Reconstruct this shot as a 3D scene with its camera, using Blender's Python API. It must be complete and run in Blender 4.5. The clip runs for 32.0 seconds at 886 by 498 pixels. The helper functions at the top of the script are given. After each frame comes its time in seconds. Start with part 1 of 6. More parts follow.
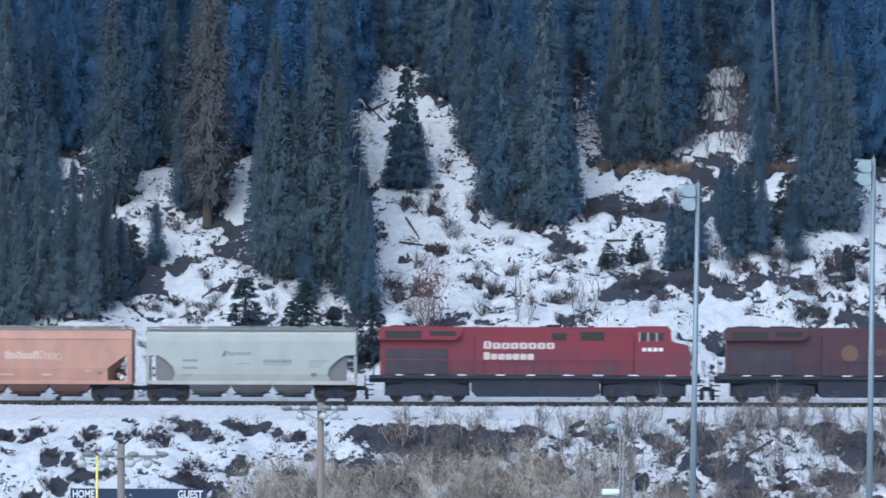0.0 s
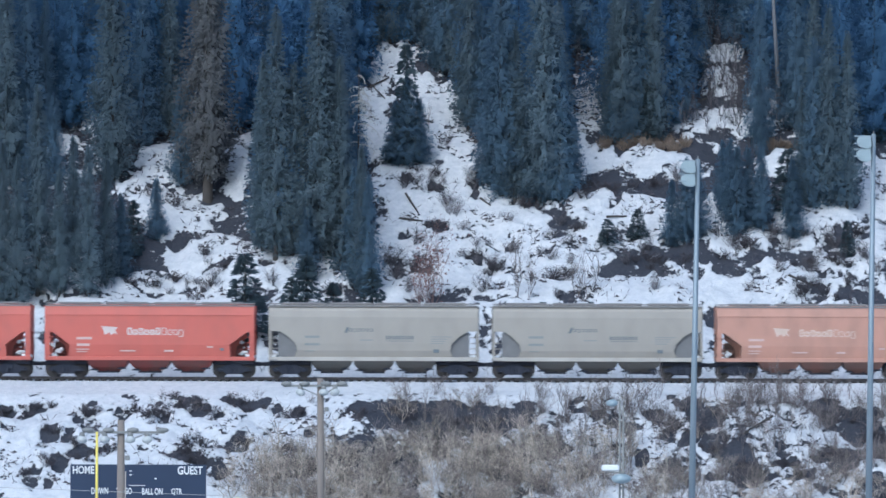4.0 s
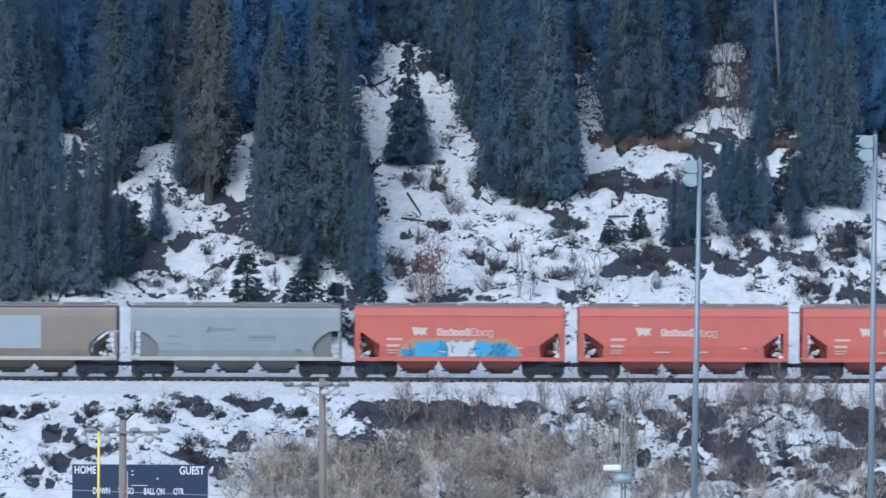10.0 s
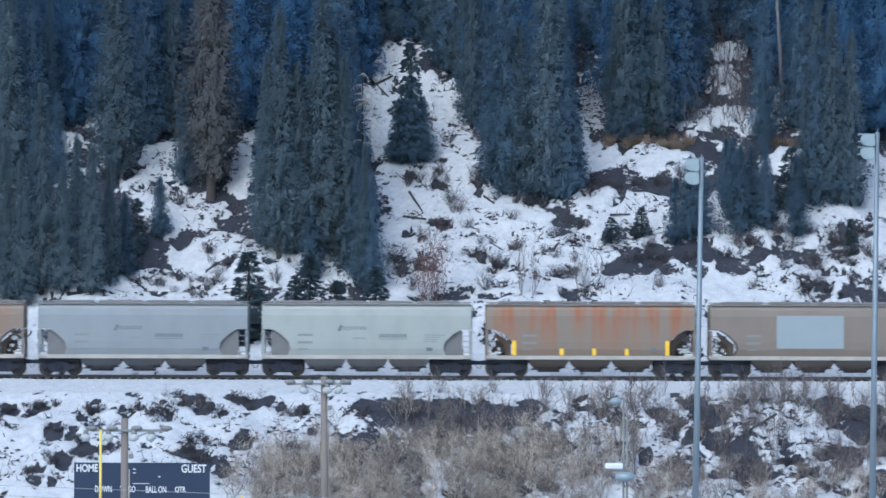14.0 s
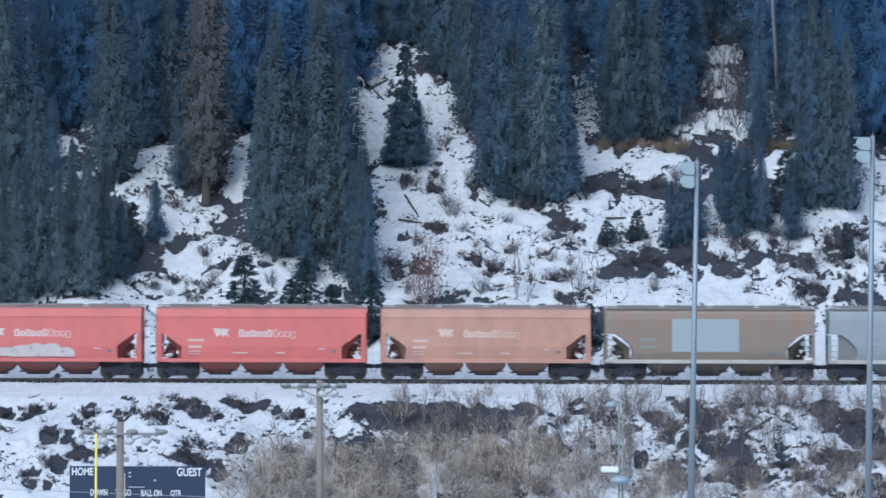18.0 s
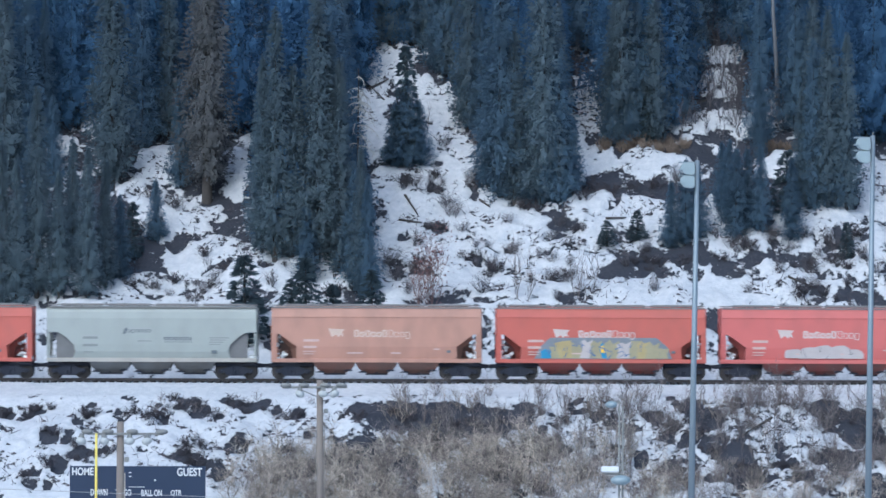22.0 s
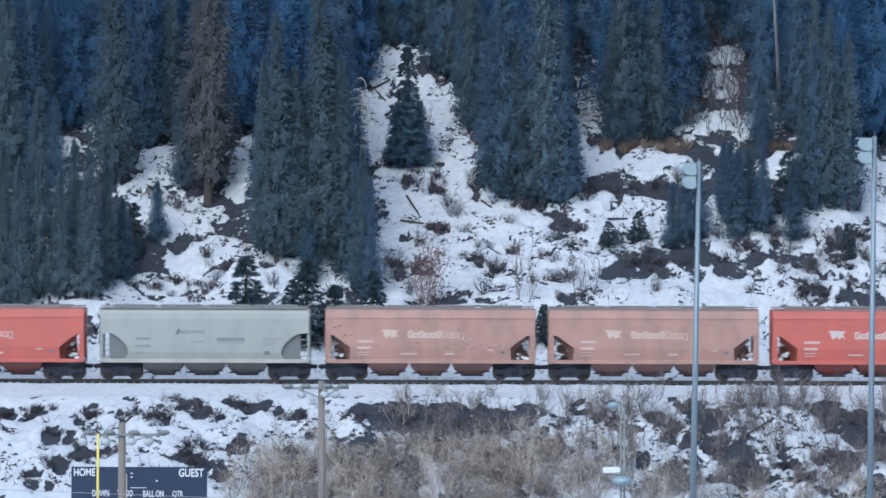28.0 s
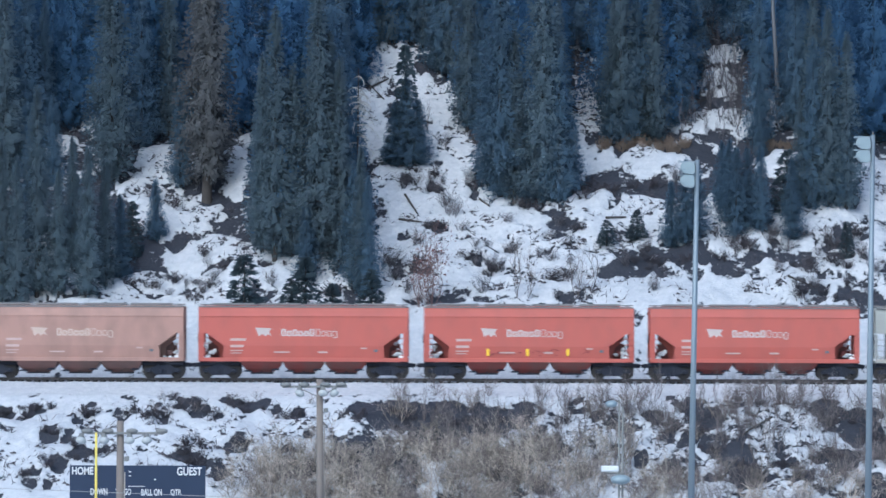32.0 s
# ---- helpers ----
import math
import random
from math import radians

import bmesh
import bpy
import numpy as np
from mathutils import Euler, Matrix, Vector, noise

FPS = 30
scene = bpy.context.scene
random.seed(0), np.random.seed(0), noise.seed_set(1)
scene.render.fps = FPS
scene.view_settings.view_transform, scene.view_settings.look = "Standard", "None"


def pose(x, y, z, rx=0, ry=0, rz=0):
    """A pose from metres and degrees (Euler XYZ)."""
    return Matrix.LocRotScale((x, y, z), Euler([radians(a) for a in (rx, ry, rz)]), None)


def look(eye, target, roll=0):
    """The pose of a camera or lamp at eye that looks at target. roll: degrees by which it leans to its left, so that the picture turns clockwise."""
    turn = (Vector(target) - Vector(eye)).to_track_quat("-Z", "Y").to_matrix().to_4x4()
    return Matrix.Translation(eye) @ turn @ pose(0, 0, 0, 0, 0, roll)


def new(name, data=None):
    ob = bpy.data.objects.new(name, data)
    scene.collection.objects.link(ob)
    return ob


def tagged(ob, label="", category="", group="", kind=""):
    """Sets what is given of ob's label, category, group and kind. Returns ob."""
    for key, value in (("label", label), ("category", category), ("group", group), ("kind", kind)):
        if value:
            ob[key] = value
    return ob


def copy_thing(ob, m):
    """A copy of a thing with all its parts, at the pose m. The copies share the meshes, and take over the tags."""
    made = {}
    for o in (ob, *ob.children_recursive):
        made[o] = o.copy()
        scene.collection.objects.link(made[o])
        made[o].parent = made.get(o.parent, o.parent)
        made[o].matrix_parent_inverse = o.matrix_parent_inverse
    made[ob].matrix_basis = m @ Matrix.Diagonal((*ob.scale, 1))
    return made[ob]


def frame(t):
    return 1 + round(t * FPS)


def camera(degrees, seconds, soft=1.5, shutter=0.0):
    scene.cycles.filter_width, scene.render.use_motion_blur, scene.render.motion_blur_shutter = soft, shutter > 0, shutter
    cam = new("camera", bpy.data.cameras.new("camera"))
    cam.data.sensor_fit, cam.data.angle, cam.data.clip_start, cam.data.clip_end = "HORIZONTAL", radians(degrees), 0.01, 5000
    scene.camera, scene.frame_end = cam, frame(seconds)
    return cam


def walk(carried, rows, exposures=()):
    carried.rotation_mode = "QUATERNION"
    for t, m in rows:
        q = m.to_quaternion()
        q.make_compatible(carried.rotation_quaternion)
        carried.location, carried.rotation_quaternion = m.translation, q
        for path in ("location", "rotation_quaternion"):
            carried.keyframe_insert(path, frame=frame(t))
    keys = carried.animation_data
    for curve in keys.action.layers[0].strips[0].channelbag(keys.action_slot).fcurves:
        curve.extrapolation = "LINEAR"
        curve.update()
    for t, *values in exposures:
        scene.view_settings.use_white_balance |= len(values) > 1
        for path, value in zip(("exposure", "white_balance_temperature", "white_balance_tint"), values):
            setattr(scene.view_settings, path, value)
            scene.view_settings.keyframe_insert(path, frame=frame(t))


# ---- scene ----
import functools

# A freight train passes below a wooded, snowy hillside; the camera stands far off and sways a little.
# x runs along the track, y away from the camera, z is height above the rail.
cam = camera(9.35, 32.0, soft=1.6, shutter=0.35)
EYE = (0.0, 0.0, 4.0)


def aim(right, down):
    """The camera's turn; right and down: by how many ten-thousandths of a radian the view has drifted."""
    return pose(*EYE, 90.7253 + math.degrees(down * 1e-4), 0, math.degrees(right * 1e-4)) @ pose(0, 0, 0, 0, 0, 0.17)


SWAY_A = [(0, 0, 41.43), (0.1, 0.5214, 37.54), (0.2, 1.043, 32.33), (0.5, 1.447, 24.04), (1, 1.577, 15.7), (1.5, 3.337, 12.78), (2, 3.081, 13.57), (2.5, 3.081, 6.67), (3, 3.15, -1.373), (3.5, 1.382, -2.92), (5.5, -1.712, -2.92), (6, -1.773, 1.247), (6.5, -1.382, 1.647), (7, -0.1304, 4.658), (7.5, 0.1304, 1.712), (8, 1.708, 1.647), (8.5, 3.967, -0.7865), (9, 0, 0), (9.5, 3.085, -1.443), (10, 3.02, -2.985), (10.5, 3.016, -3.35), (11, 1.89, -4.788), (11.5, 3.246, -6.37), (12, 4.919, -9.712), (12.5, 2.39, -6.435), (13, 4.589, -12.71), (13.5, 6.309, -11.03), (14, 6.374, -6.37)]
SWAY_B = [(14.5, 6.24, -3.22), (16.5, 4.788, -1.573), (17, 2.885, -1.443), (17.5, 1.643, -1.573), (18, -1.842, 0.1304), (18.5, -2.907, 1.447), (19, -1.616, 1.512), (19.5, -3.155, 0.1304), (20, 1.577, -2.99), (20.5, 1.96, -3.215), (21, 0.1304, -1.373), (21.5, -1.251, 1.647), (22, -1.521, -0.06518), (22.5, 0, 1.443), (23, 0.06518, 2.399), (23.5, 1.643, 1.577), (24, 7.943, 0), (24.5, 7.748, -2.894), (25, 6.036, -3.35), (25.5, 5.123, -1.777), (27.5, 3.15, 1.312), (28, 1.577, 1.377), (28.5, 0.06518, 1.377), (29, 1.308, -3.15), (29.5, -0.1999, -1.508), (30, 0, 0.06518), (30.5, -0.3302, 0.2651), (31, -1.251, -1.777), (31.5, -0.1304, -2.829), (32, -1.712, -1.243)]
walk(cam, [(t, aim(r, d)) for t, r, d in SWAY_A + SWAY_B], exposures=[(0, 0.46, 5390, 2), (3, 0.44, 5390, 2), (6, 0.38, 5390, 2), (32, 0.38, 5390, 2)])

# ---- light: a thin bright overcast with a weak, broad sun ----
world = bpy.data.worlds.new("overcast_sky")
scene.world = world
world.use_nodes = True
wn = world.node_tree.nodes
sky = wn.new("ShaderNodeTexSky")
sky.sky_type = "NISHITA"
sky.sun_disc = False
sky.sun_elevation = radians(43)
sky.sun_rotation = radians(202)
sky.air_density, sky.dust_density, sky.ozone_density = 1.0, 2.5, 1.0
world.node_tree.links.new(sky.outputs[0], wn["Background"].inputs[0])
wn["Background"].inputs[1].default_value = 0.15
sun = new("sun", bpy.data.lights.new("sun", "SUN"))
sun.data.energy, sun.data.angle, sun.data.color = 1.0, radians(45), (1.0, 0.96, 0.91)
sun.matrix_world = look((-22, -54, 54), (0, 0, 0))

# ---- materials ----


def nodes_of(name):
    m = bpy.data.materials.new(name)
    m.use_nodes = True
    n = m.node_tree.nodes
    return m, n, m.node_tree.links, n["Principled BSDF"]


def mat(name, col, rough=0.65, metal=0.0, var=0.18, scale=2.0, fine=25.0, bump=0.15, grime=None, amount=0.4, stretch=(1, 1, 1), rnd=0.0, piece=0.0, runs=0.0):
    """A worn surface: base colour, two scales of variation, relief, and grime or rust in streaks."""
    m, n, l, b = nodes_of(name)
    tc = n.new("ShaderNodeTexCoord")
    mp = n.new("ShaderNodeMapping")
    mp.inputs["Scale"].default_value = stretch
    l.new(tc.outputs["Object"], mp.inputs["Vector"])
    a = n.new("ShaderNodeTexNoise")
    a.inputs["Scale"].default_value, a.inputs["Detail"].default_value = scale, 5
    l.new(mp.outputs[0], a.inputs["Vector"])
    f = n.new("ShaderNodeTexNoise")
    f.inputs["Scale"].default_value, f.inputs["Detail"].default_value = fine, 3
    l.new(tc.outputs["Object"], f.inputs["Vector"])
    mixn = n.new("ShaderNodeMix")
    mixn.data_type = "RGBA"
    mixn.inputs["A"].default_value = (*[c * (1 - var) for c in col], 1)
    mixn.inputs["B"].default_value = (*[min(1, c * (1 + var)) for c in col], 1)
    add = n.new("ShaderNodeMath")
    add.operation = "MULTIPLY_ADD"
    add.inputs[1].default_value, add.inputs[2].default_value = 0.4, 0.0
    l.new(f.outputs["Fac"], add.inputs[0])
    add2 = n.new("ShaderNodeMath")
    add2.operation = "MULTIPLY_ADD"
    add2.inputs[1].default_value = 0.7
    l.new(a.outputs["Fac"], add2.inputs[0])
    l.new(add.outputs[0], add2.inputs[2])
    l.new(add2.outputs[0], mixn.inputs["Factor"])
    out = mixn.outputs["Result"]
    if grime:
        g = n.new("ShaderNodeTexNoise")
        g.inputs["Scale"].default_value, g.inputs["Detail"].default_value = 1.1, 7
        mp2 = n.new("ShaderNodeMapping")
        mp2.inputs["Scale"].default_value = (0.8, 0.8, 0.45)
        l.new(tc.outputs["Object"], mp2.inputs["Vector"])
        l.new(mp2.outputs[0], g.inputs["Vector"])
        r = n.new("ShaderNodeMapRange")
        r.inputs["From Min"].default_value, r.inputs["From Max"].default_value = 0.42, 0.78
        r.inputs["To Max"].default_value = amount
        l.new(g.outputs["Fac"], r.inputs["Value"])
        stain = r.outputs[0]
        if runs:
            mp2.inputs["Scale"].default_value = (1.5, 0.8, 0.16) if runs > 0 else (0.35, 0.8, 0.6)
            xyz, fall, mul = n.new("ShaderNodeSeparateXYZ"), n.new("ShaderNodeMapRange"), n.new("ShaderNodeMath")
            l.new(tc.outputs["Object"], xyz.inputs[0])
            fall.inputs["From Min"].default_value, fall.inputs["From Max"].default_value = (1.2, 4.2) if runs > 0 else (1.6, 3.8)
            fall.inputs["To Min"].default_value, fall.inputs["To Max"].default_value = (0.15, runs) if runs > 0 else (-runs, 0.1)
            if runs < 0:
                r.inputs["From Min"].default_value, r.inputs["From Max"].default_value = 0.25, 0.65
            l.new(xyz.outputs["Z"], fall.inputs["Value"])
            mul.operation = "MULTIPLY"
            l.new(stain, mul.inputs[0])
            l.new(fall.outputs[0], mul.inputs[1])
            stain = mul.outputs[0]
        mg = n.new("ShaderNodeMix")
        mg.data_type = "RGBA"
        mg.inputs["B"].default_value = (*grime, 1)
        l.new(stain, mg.inputs["Factor"])
        l.new(out, mg.inputs["A"])
        out = mg.outputs["Result"]
    if rnd:
        oi = n.new("ShaderNodeObjectInfo")
        hs = n.new("ShaderNodeHueSaturation")
        mr = n.new("ShaderNodeMapRange")
        mr.inputs["To Min"].default_value, mr.inputs["To Max"].default_value = 1 - rnd, 1 + rnd
        l.new(oi.outputs["Random"], mr.inputs["Value"])
        l.new(mr.outputs[0], hs.inputs["Value"])
        l.new(out, hs.inputs["Color"])
        out = hs.outputs["Color"]
    if piece:
        ge = n.new("ShaderNodeNewGeometry")
        hp = n.new("ShaderNodeHueSaturation")
        mq = n.new("ShaderNodeMapRange")
        mq.inputs["To Min"].default_value, mq.inputs["To Max"].default_value = 1 - piece, 1 + piece
        l.new(ge.outputs["Random Per Island"], mq.inputs["Value"])
        l.new(mq.outputs[0], hp.inputs["Value"])
        l.new(out, hp.inputs["Color"])
        out = hp.outputs["Color"]
    l.new(out, b.inputs["Base Color"])
    b.inputs["Roughness"].default_value, b.inputs["Metallic"].default_value = rough, metal
    if bump:
        bp = n.new("ShaderNodeBump")
        bp.inputs["Strength"].default_value, bp.inputs["Distance"].default_value = bump, 0.05
        l.new(f.outputs["Fac"], bp.inputs["Height"])
        l.new(bp.outputs[0], b.inputs["Normal"])
    return m


def ground_material():
    """Snow over dark, littered soil; the share of snow is stored in the mesh."""
    m, n, l, b = nodes_of("snow_over_soil")
    at = n.new("ShaderNodeAttribute")
    at.attribute_name = "snow"
    tc = n.new("ShaderNodeTexCoord")
    n1 = n.new("ShaderNodeTexNoise")
    n1.inputs["Scale"].default_value, n1.inputs["Detail"].default_value, n1.inputs["Roughness"].default_value = 2.1, 7, 0.66
    l.new(tc.outputs["Object"], n1.inputs["Vector"])
    ma = n.new("ShaderNodeMath")
    ma.operation = "MULTIPLY_ADD"
    ma.inputs[1].default_value, ma.inputs[2].default_value = 2.1, -1.05
    l.new(n1.outputs["Fac"], ma.inputs[0])
    s = n.new("ShaderNodeMath")
    s.operation = "ADD"
    l.new(ma.outputs[0], s.inputs[0])
    l.new(at.outputs["Fac"], s.inputs[1])
    r = n.new("ShaderNodeMapRange")
    r.inputs["From Min"].default_value, r.inputs["From Max"].default_value = 0.40, 0.52
    l.new(s.outputs[0], r.inputs["Value"])
    n2 = n.new("ShaderNodeTexNoise")
    n2.inputs["Scale"].default_value, n2.inputs["Detail"].default_value = 5.0, 6
    l.new(tc.outputs["Object"], n2.inputs["Vector"])
    soil = n.new("ShaderNodeValToRGB")
    e = soil.color_ramp.elements
    e[0].position, e[0].color = 0.3, (0.019, 0.024, 0.037, 1)
    e[1].position, e[1].color = 0.72, (0.038, 0.038, 0.050, 1)
    l.new(n2.outputs["Fac"], soil.inputs[0])
    sn = n.new("ShaderNodeValToRGB")
    e = sn.color_ramp.elements
    e[0].position, e[0].color = 0.3, (0.44, 0.46, 0.50, 1)
    e[1].position, e[1].color = 0.65, (0.575, 0.58, 0.605, 1)
    l.new(n1.outputs["Fac"], sn.inputs[0])
    mx = n.new("ShaderNodeMix")
    mx.data_type = "RGBA"
    l.new(r.outputs[0], mx.inputs["Factor"])
    l.new(soil.outputs[0], mx.inputs["A"])
    l.new(sn.outputs[0], mx.inputs["B"])
    l.new(mx.outputs["Result"], b.inputs["Base Color"])
    b.inputs["Roughness"].default_value = 0.8
    hb = n.new("ShaderNodeMath")
    hb.operation = "MULTIPLY_ADD"
    hb.inputs[1].default_value = 0.5
    l.new(n2.outputs["Fac"], hb.inputs[0])
    l.new(r.outputs[0], hb.inputs[2])
    bp = n.new("ShaderNodeBump")
    bp.inputs["Strength"].default_value, bp.inputs["Distance"].default_value = 0.8, 0.22
    l.new(hb.outputs[0], bp.inputs["Height"])
    l.new(bp.outputs[0], b.inputs["Normal"])
    return m


def needle_mat(name, col, rnd):
    """Needles let part of the light through."""
    m = mat(name, col, 0.8, 0, 0.14, 0.8, 10, 0, rnd=rnd)
    n, l = m.node_tree.nodes, m.node_tree.links
    b = n["Principled BSDF"]
    b.inputs["Specular IOR Level"].default_value = 0.05
    src = b.inputs["Base Color"].links[0].from_socket
    tr, mx = n.new("ShaderNodeBsdfTranslucent"), n.new("ShaderNodeMixShader")
    mx.inputs[0].default_value = 0.5
    l.new(src, tr.inputs["Color"])
    l.new(b.outputs[0], mx.inputs[1])
    l.new(tr.outputs[0], mx.inputs[2])
    l.new(mx.outputs[0], n["Material Output"].inputs["Surface"])
    return m


GRIME, RUST = (0.10, 0.085, 0.075), (0.26, 0.10, 0.045)
M = {
    "ground": ground_material(),
    "rail": mat("rail_steel", (0.055, 0.05, 0.052), 0.55, 0.6, 0.3, 1.5, 40),
    "tie": mat("creosoted_wood", (0.035, 0.032, 0.034), 0.85, 0, 0.3, 3, 40, rnd=0.2),
    "bark": mat("spruce_bark", (0.062, 0.055, 0.052), 0.9, 0, 0.3, 6, 40, 0.4),
    "snag": mat("bleached_bark", (0.16, 0.165, 0.18), 0.85, 0, 0.2, 3, 30, 0.3),
    "bleached": mat("bleached_boughs", (0.40, 0.39, 0.37), 0.85, 0, 0.2, 3, 30, 0),
    # Haze is painted into the needle colours: paler and bluer, most in the forest.
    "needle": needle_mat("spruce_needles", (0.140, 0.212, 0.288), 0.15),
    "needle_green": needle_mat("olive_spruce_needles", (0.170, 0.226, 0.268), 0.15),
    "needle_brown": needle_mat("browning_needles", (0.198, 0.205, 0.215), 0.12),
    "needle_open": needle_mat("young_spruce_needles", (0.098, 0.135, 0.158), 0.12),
    "needle_hazed": needle_mat("hazed_spruce_needles", (0.106, 0.202, 0.334), 0.15),
    "twig_grey": mat("grey_twigs", (0.185, 0.160, 0.158), 0.85, 0, 0.35, 1.5, 18, 0, rnd=0.25, piece=0.5),
    "twig_hill": mat("dark_grey_twigs", (0.105, 0.098, 0.110), 0.85, 0, 0.35, 1.5, 18, 0, rnd=0.25, piece=0.4),
    "twig_tan": mat("tan_twigs", (0.35, 0.30, 0.26), 0.85, 0, 0.35, 1.5, 18, 0, rnd=0.35, piece=0.5),
    "twig_red": mat("reddish_twigs", (0.15, 0.095, 0.09), 0.85, 0, 0.35, 1.5, 18, 0, piece=0.3),
    "twig_straw": mat("dry_brown_grass", (0.20, 0.155, 0.125), 0.9, 0, 0.3, 2, 18, 0, rnd=0.2, piece=0.3),
    "twig_cane": mat("pale_canes", (0.42, 0.37, 0.32), 0.8, 0, 0.3, 2, 18, 0, rnd=0.3, piece=0.5),
    "twig_dark": mat("dark_twigs", (0.055, 0.050, 0.060), 0.85, 0, 0.35, 1.5, 18, 0, rnd=0.25),
    "leaf_red": mat("withered_leaves", (0.19, 0.095, 0.09), 0.8, 0, 0.4, 2, 18, 0),
    "steel": mat("galvanised_steel", (0.23, 0.275, 0.315), 0.5, 0.35, 0.12, 1.2, 30, 0.05),
    "lamp_glass": mat("lamp_reflector", (0.27, 0.335, 0.37), 0.35, 0.1, 0.1, 4, 30, 0.03),
    "bulb": mat("frosted_bulb", (0.42, 0.44, 0.445), 0.45, 0, 0.15, 4, 30, 0.03),
    "pole_wood": mat("weathered_pole", (0.20, 0.172, 0.155), 0.85, 0, 0.25, 2, 30, 0.3, stretch=(8, 8, 0.6)),
    "fixture": mat("grey_fixture", (0.205, 0.208, 0.205), 0.7, 0.0, 0.15, 4, 30, 0.05),
    "yellow": mat("yellow_post_paint", (0.74, 0.60, 0.13), 0.5, 0, 0.1, 2, 30, 0.05),
    "navy": mat("navy_board", (0.010, 0.024, 0.062), 0.5, 0, 0.15, 0.8, 20, 0.03),
    "white": mat("white_lettering", (0.66, 0.67, 0.69), 0.6, 0, 0.06, 2, 30, 0),
    "letter": mat("worn_white_lettering", (0.52, 0.44, 0.42), 0.6, 0, 0.15, 3, 30, 0),
    "letter_faded": mat("faded_lettering", (0.52, 0.40, 0.34), 0.65, 0, 0.15, 3, 30, 0),
    "cable": mat("grey_cable", (0.30, 0.30, 0.31), 0.6, 0, 0.1, 2, 30, 0),
    "under": mat("black_running_gear", (0.015, 0.019, 0.034), 0.8, 0.0, 0.35, 2, 25, 0.2, GRIME, 0.12),
    "wheel": mat("wheel_steel", (0.05, 0.045, 0.045), 0.6, 0.5, 0.2, 3, 30, 0.1),
    "walkway": mat("galvanised_grating", (0.20, 0.19, 0.19), 0.6, 0.3, 0.2, 2, 30, 0.1),
    "snow_lump": mat("packed_snow", (0.68, 0.70, 0.73), 0.8, 0, 0.05, 1, 10, 0.3),
    "stencil": mat("dark_stencil", (0.12, 0.14, 0.16), 0.6, 0, 0.1, 2, 30, 0),
    "stencil_soft": mat("worn_stencil", (0.20, 0.215, 0.22), 0.6, 0, 0.15, 3, 30, 0),
    "stencil_pale": mat("worn_pale_stencil", (0.50, 0.36, 0.33), 0.6, 0, 0.2, 3, 30, 0),
    "scuff": mat("worn_bare_metal", (0.20, 0.12, 0.105), 0.7, 0, 0.3, 3, 30, 0),
    "red_mark": mat("sprayed_dull_red", (0.22, 0.05, 0.05), 0.7, 0, 0.3, 3, 30, 0),
    "tag_worn": mat("sprayed_worn_grey", (0.42, 0.375, 0.375), 0.6, 0, 0.2, 1.2, 12, 0),
    "tag_slate": mat("sprayed_slate", (0.17, 0.19, 0.22), 0.6, 0, 0.3, 1.2, 12, 0),
    "tag_halo": mat("sprayed_brown", (0.36, 0.19, 0.12), 0.6, 0, 0.3, 1.2, 12, 0),
    "sill_dust": mat("dusty_sill_paint", (0.40, 0.375, 0.345), 0.75, 0, 0.2, 1.5, 20, 0.05, GRIME, 0.25),
    "dusty": mat("dusty_shadow_panel", (0.15, 0.15, 0.155), 0.8, 0, 0.25, 2, 25, 0.1),
    "glass": mat("dark_cab_glass", (0.03, 0.035, 0.04), 0.1, 0, 0.1, 2, 30, 0),
    "tag_blue": mat("sprayed_blue", (0.03, 0.20, 0.36), 0.6, 0, 0.35, 1.2, 12, 0),
    "tag_sky": mat("sprayed_sky_blue", (0.06, 0.29, 0.48), 0.6, 0, 0.3, 1.2, 12, 0),
    "tag_navy": mat("sprayed_navy", (0.07, 0.13, 0.25), 0.6, 0, 0.3, 1.2, 12, 0),
    "tag_mustard": mat("sprayed_mustard", (0.36, 0.29, 0.14), 0.6, 0, 0.3, 1.2, 12, 0),
    "tag_pale": mat("sprayed_pale", (0.44, 0.47, 0.52), 0.6, 0, 0.15, 1.2, 12, 0),
    "tag_olive": mat("sprayed_olive", (0.30, 0.27, 0.17), 0.6, 0, 0.3, 1.2, 12, 0),
    "tag_dark": mat("sprayed_dark", (0.03, 0.05, 0.08), 0.6, 0, 0.2, 1.2, 12, 0),
    "marker": mat("yellow_reflector", (0.85, 0.52, 0.03), 0.4, 0, 0.1, 2, 30, 0),
    "patch": mat("pale_patch_paint", (0.27, 0.315, 0.34), 0.6, 0, 0.05, 1.5, 30, 0),
    "crest": mat("dull_gold", (0.12, 0.065, 0.045), 0.6, 0, 0.2, 2, 30, 0),
}


def paint(name, col, amount=0.3, grime=GRIME, runs=0.0):
    return mat(name, [c * 0.92 for c in col], 0.5, 0, 0.10, 0.6, 18, 0.04, grime, amount, runs=runs)


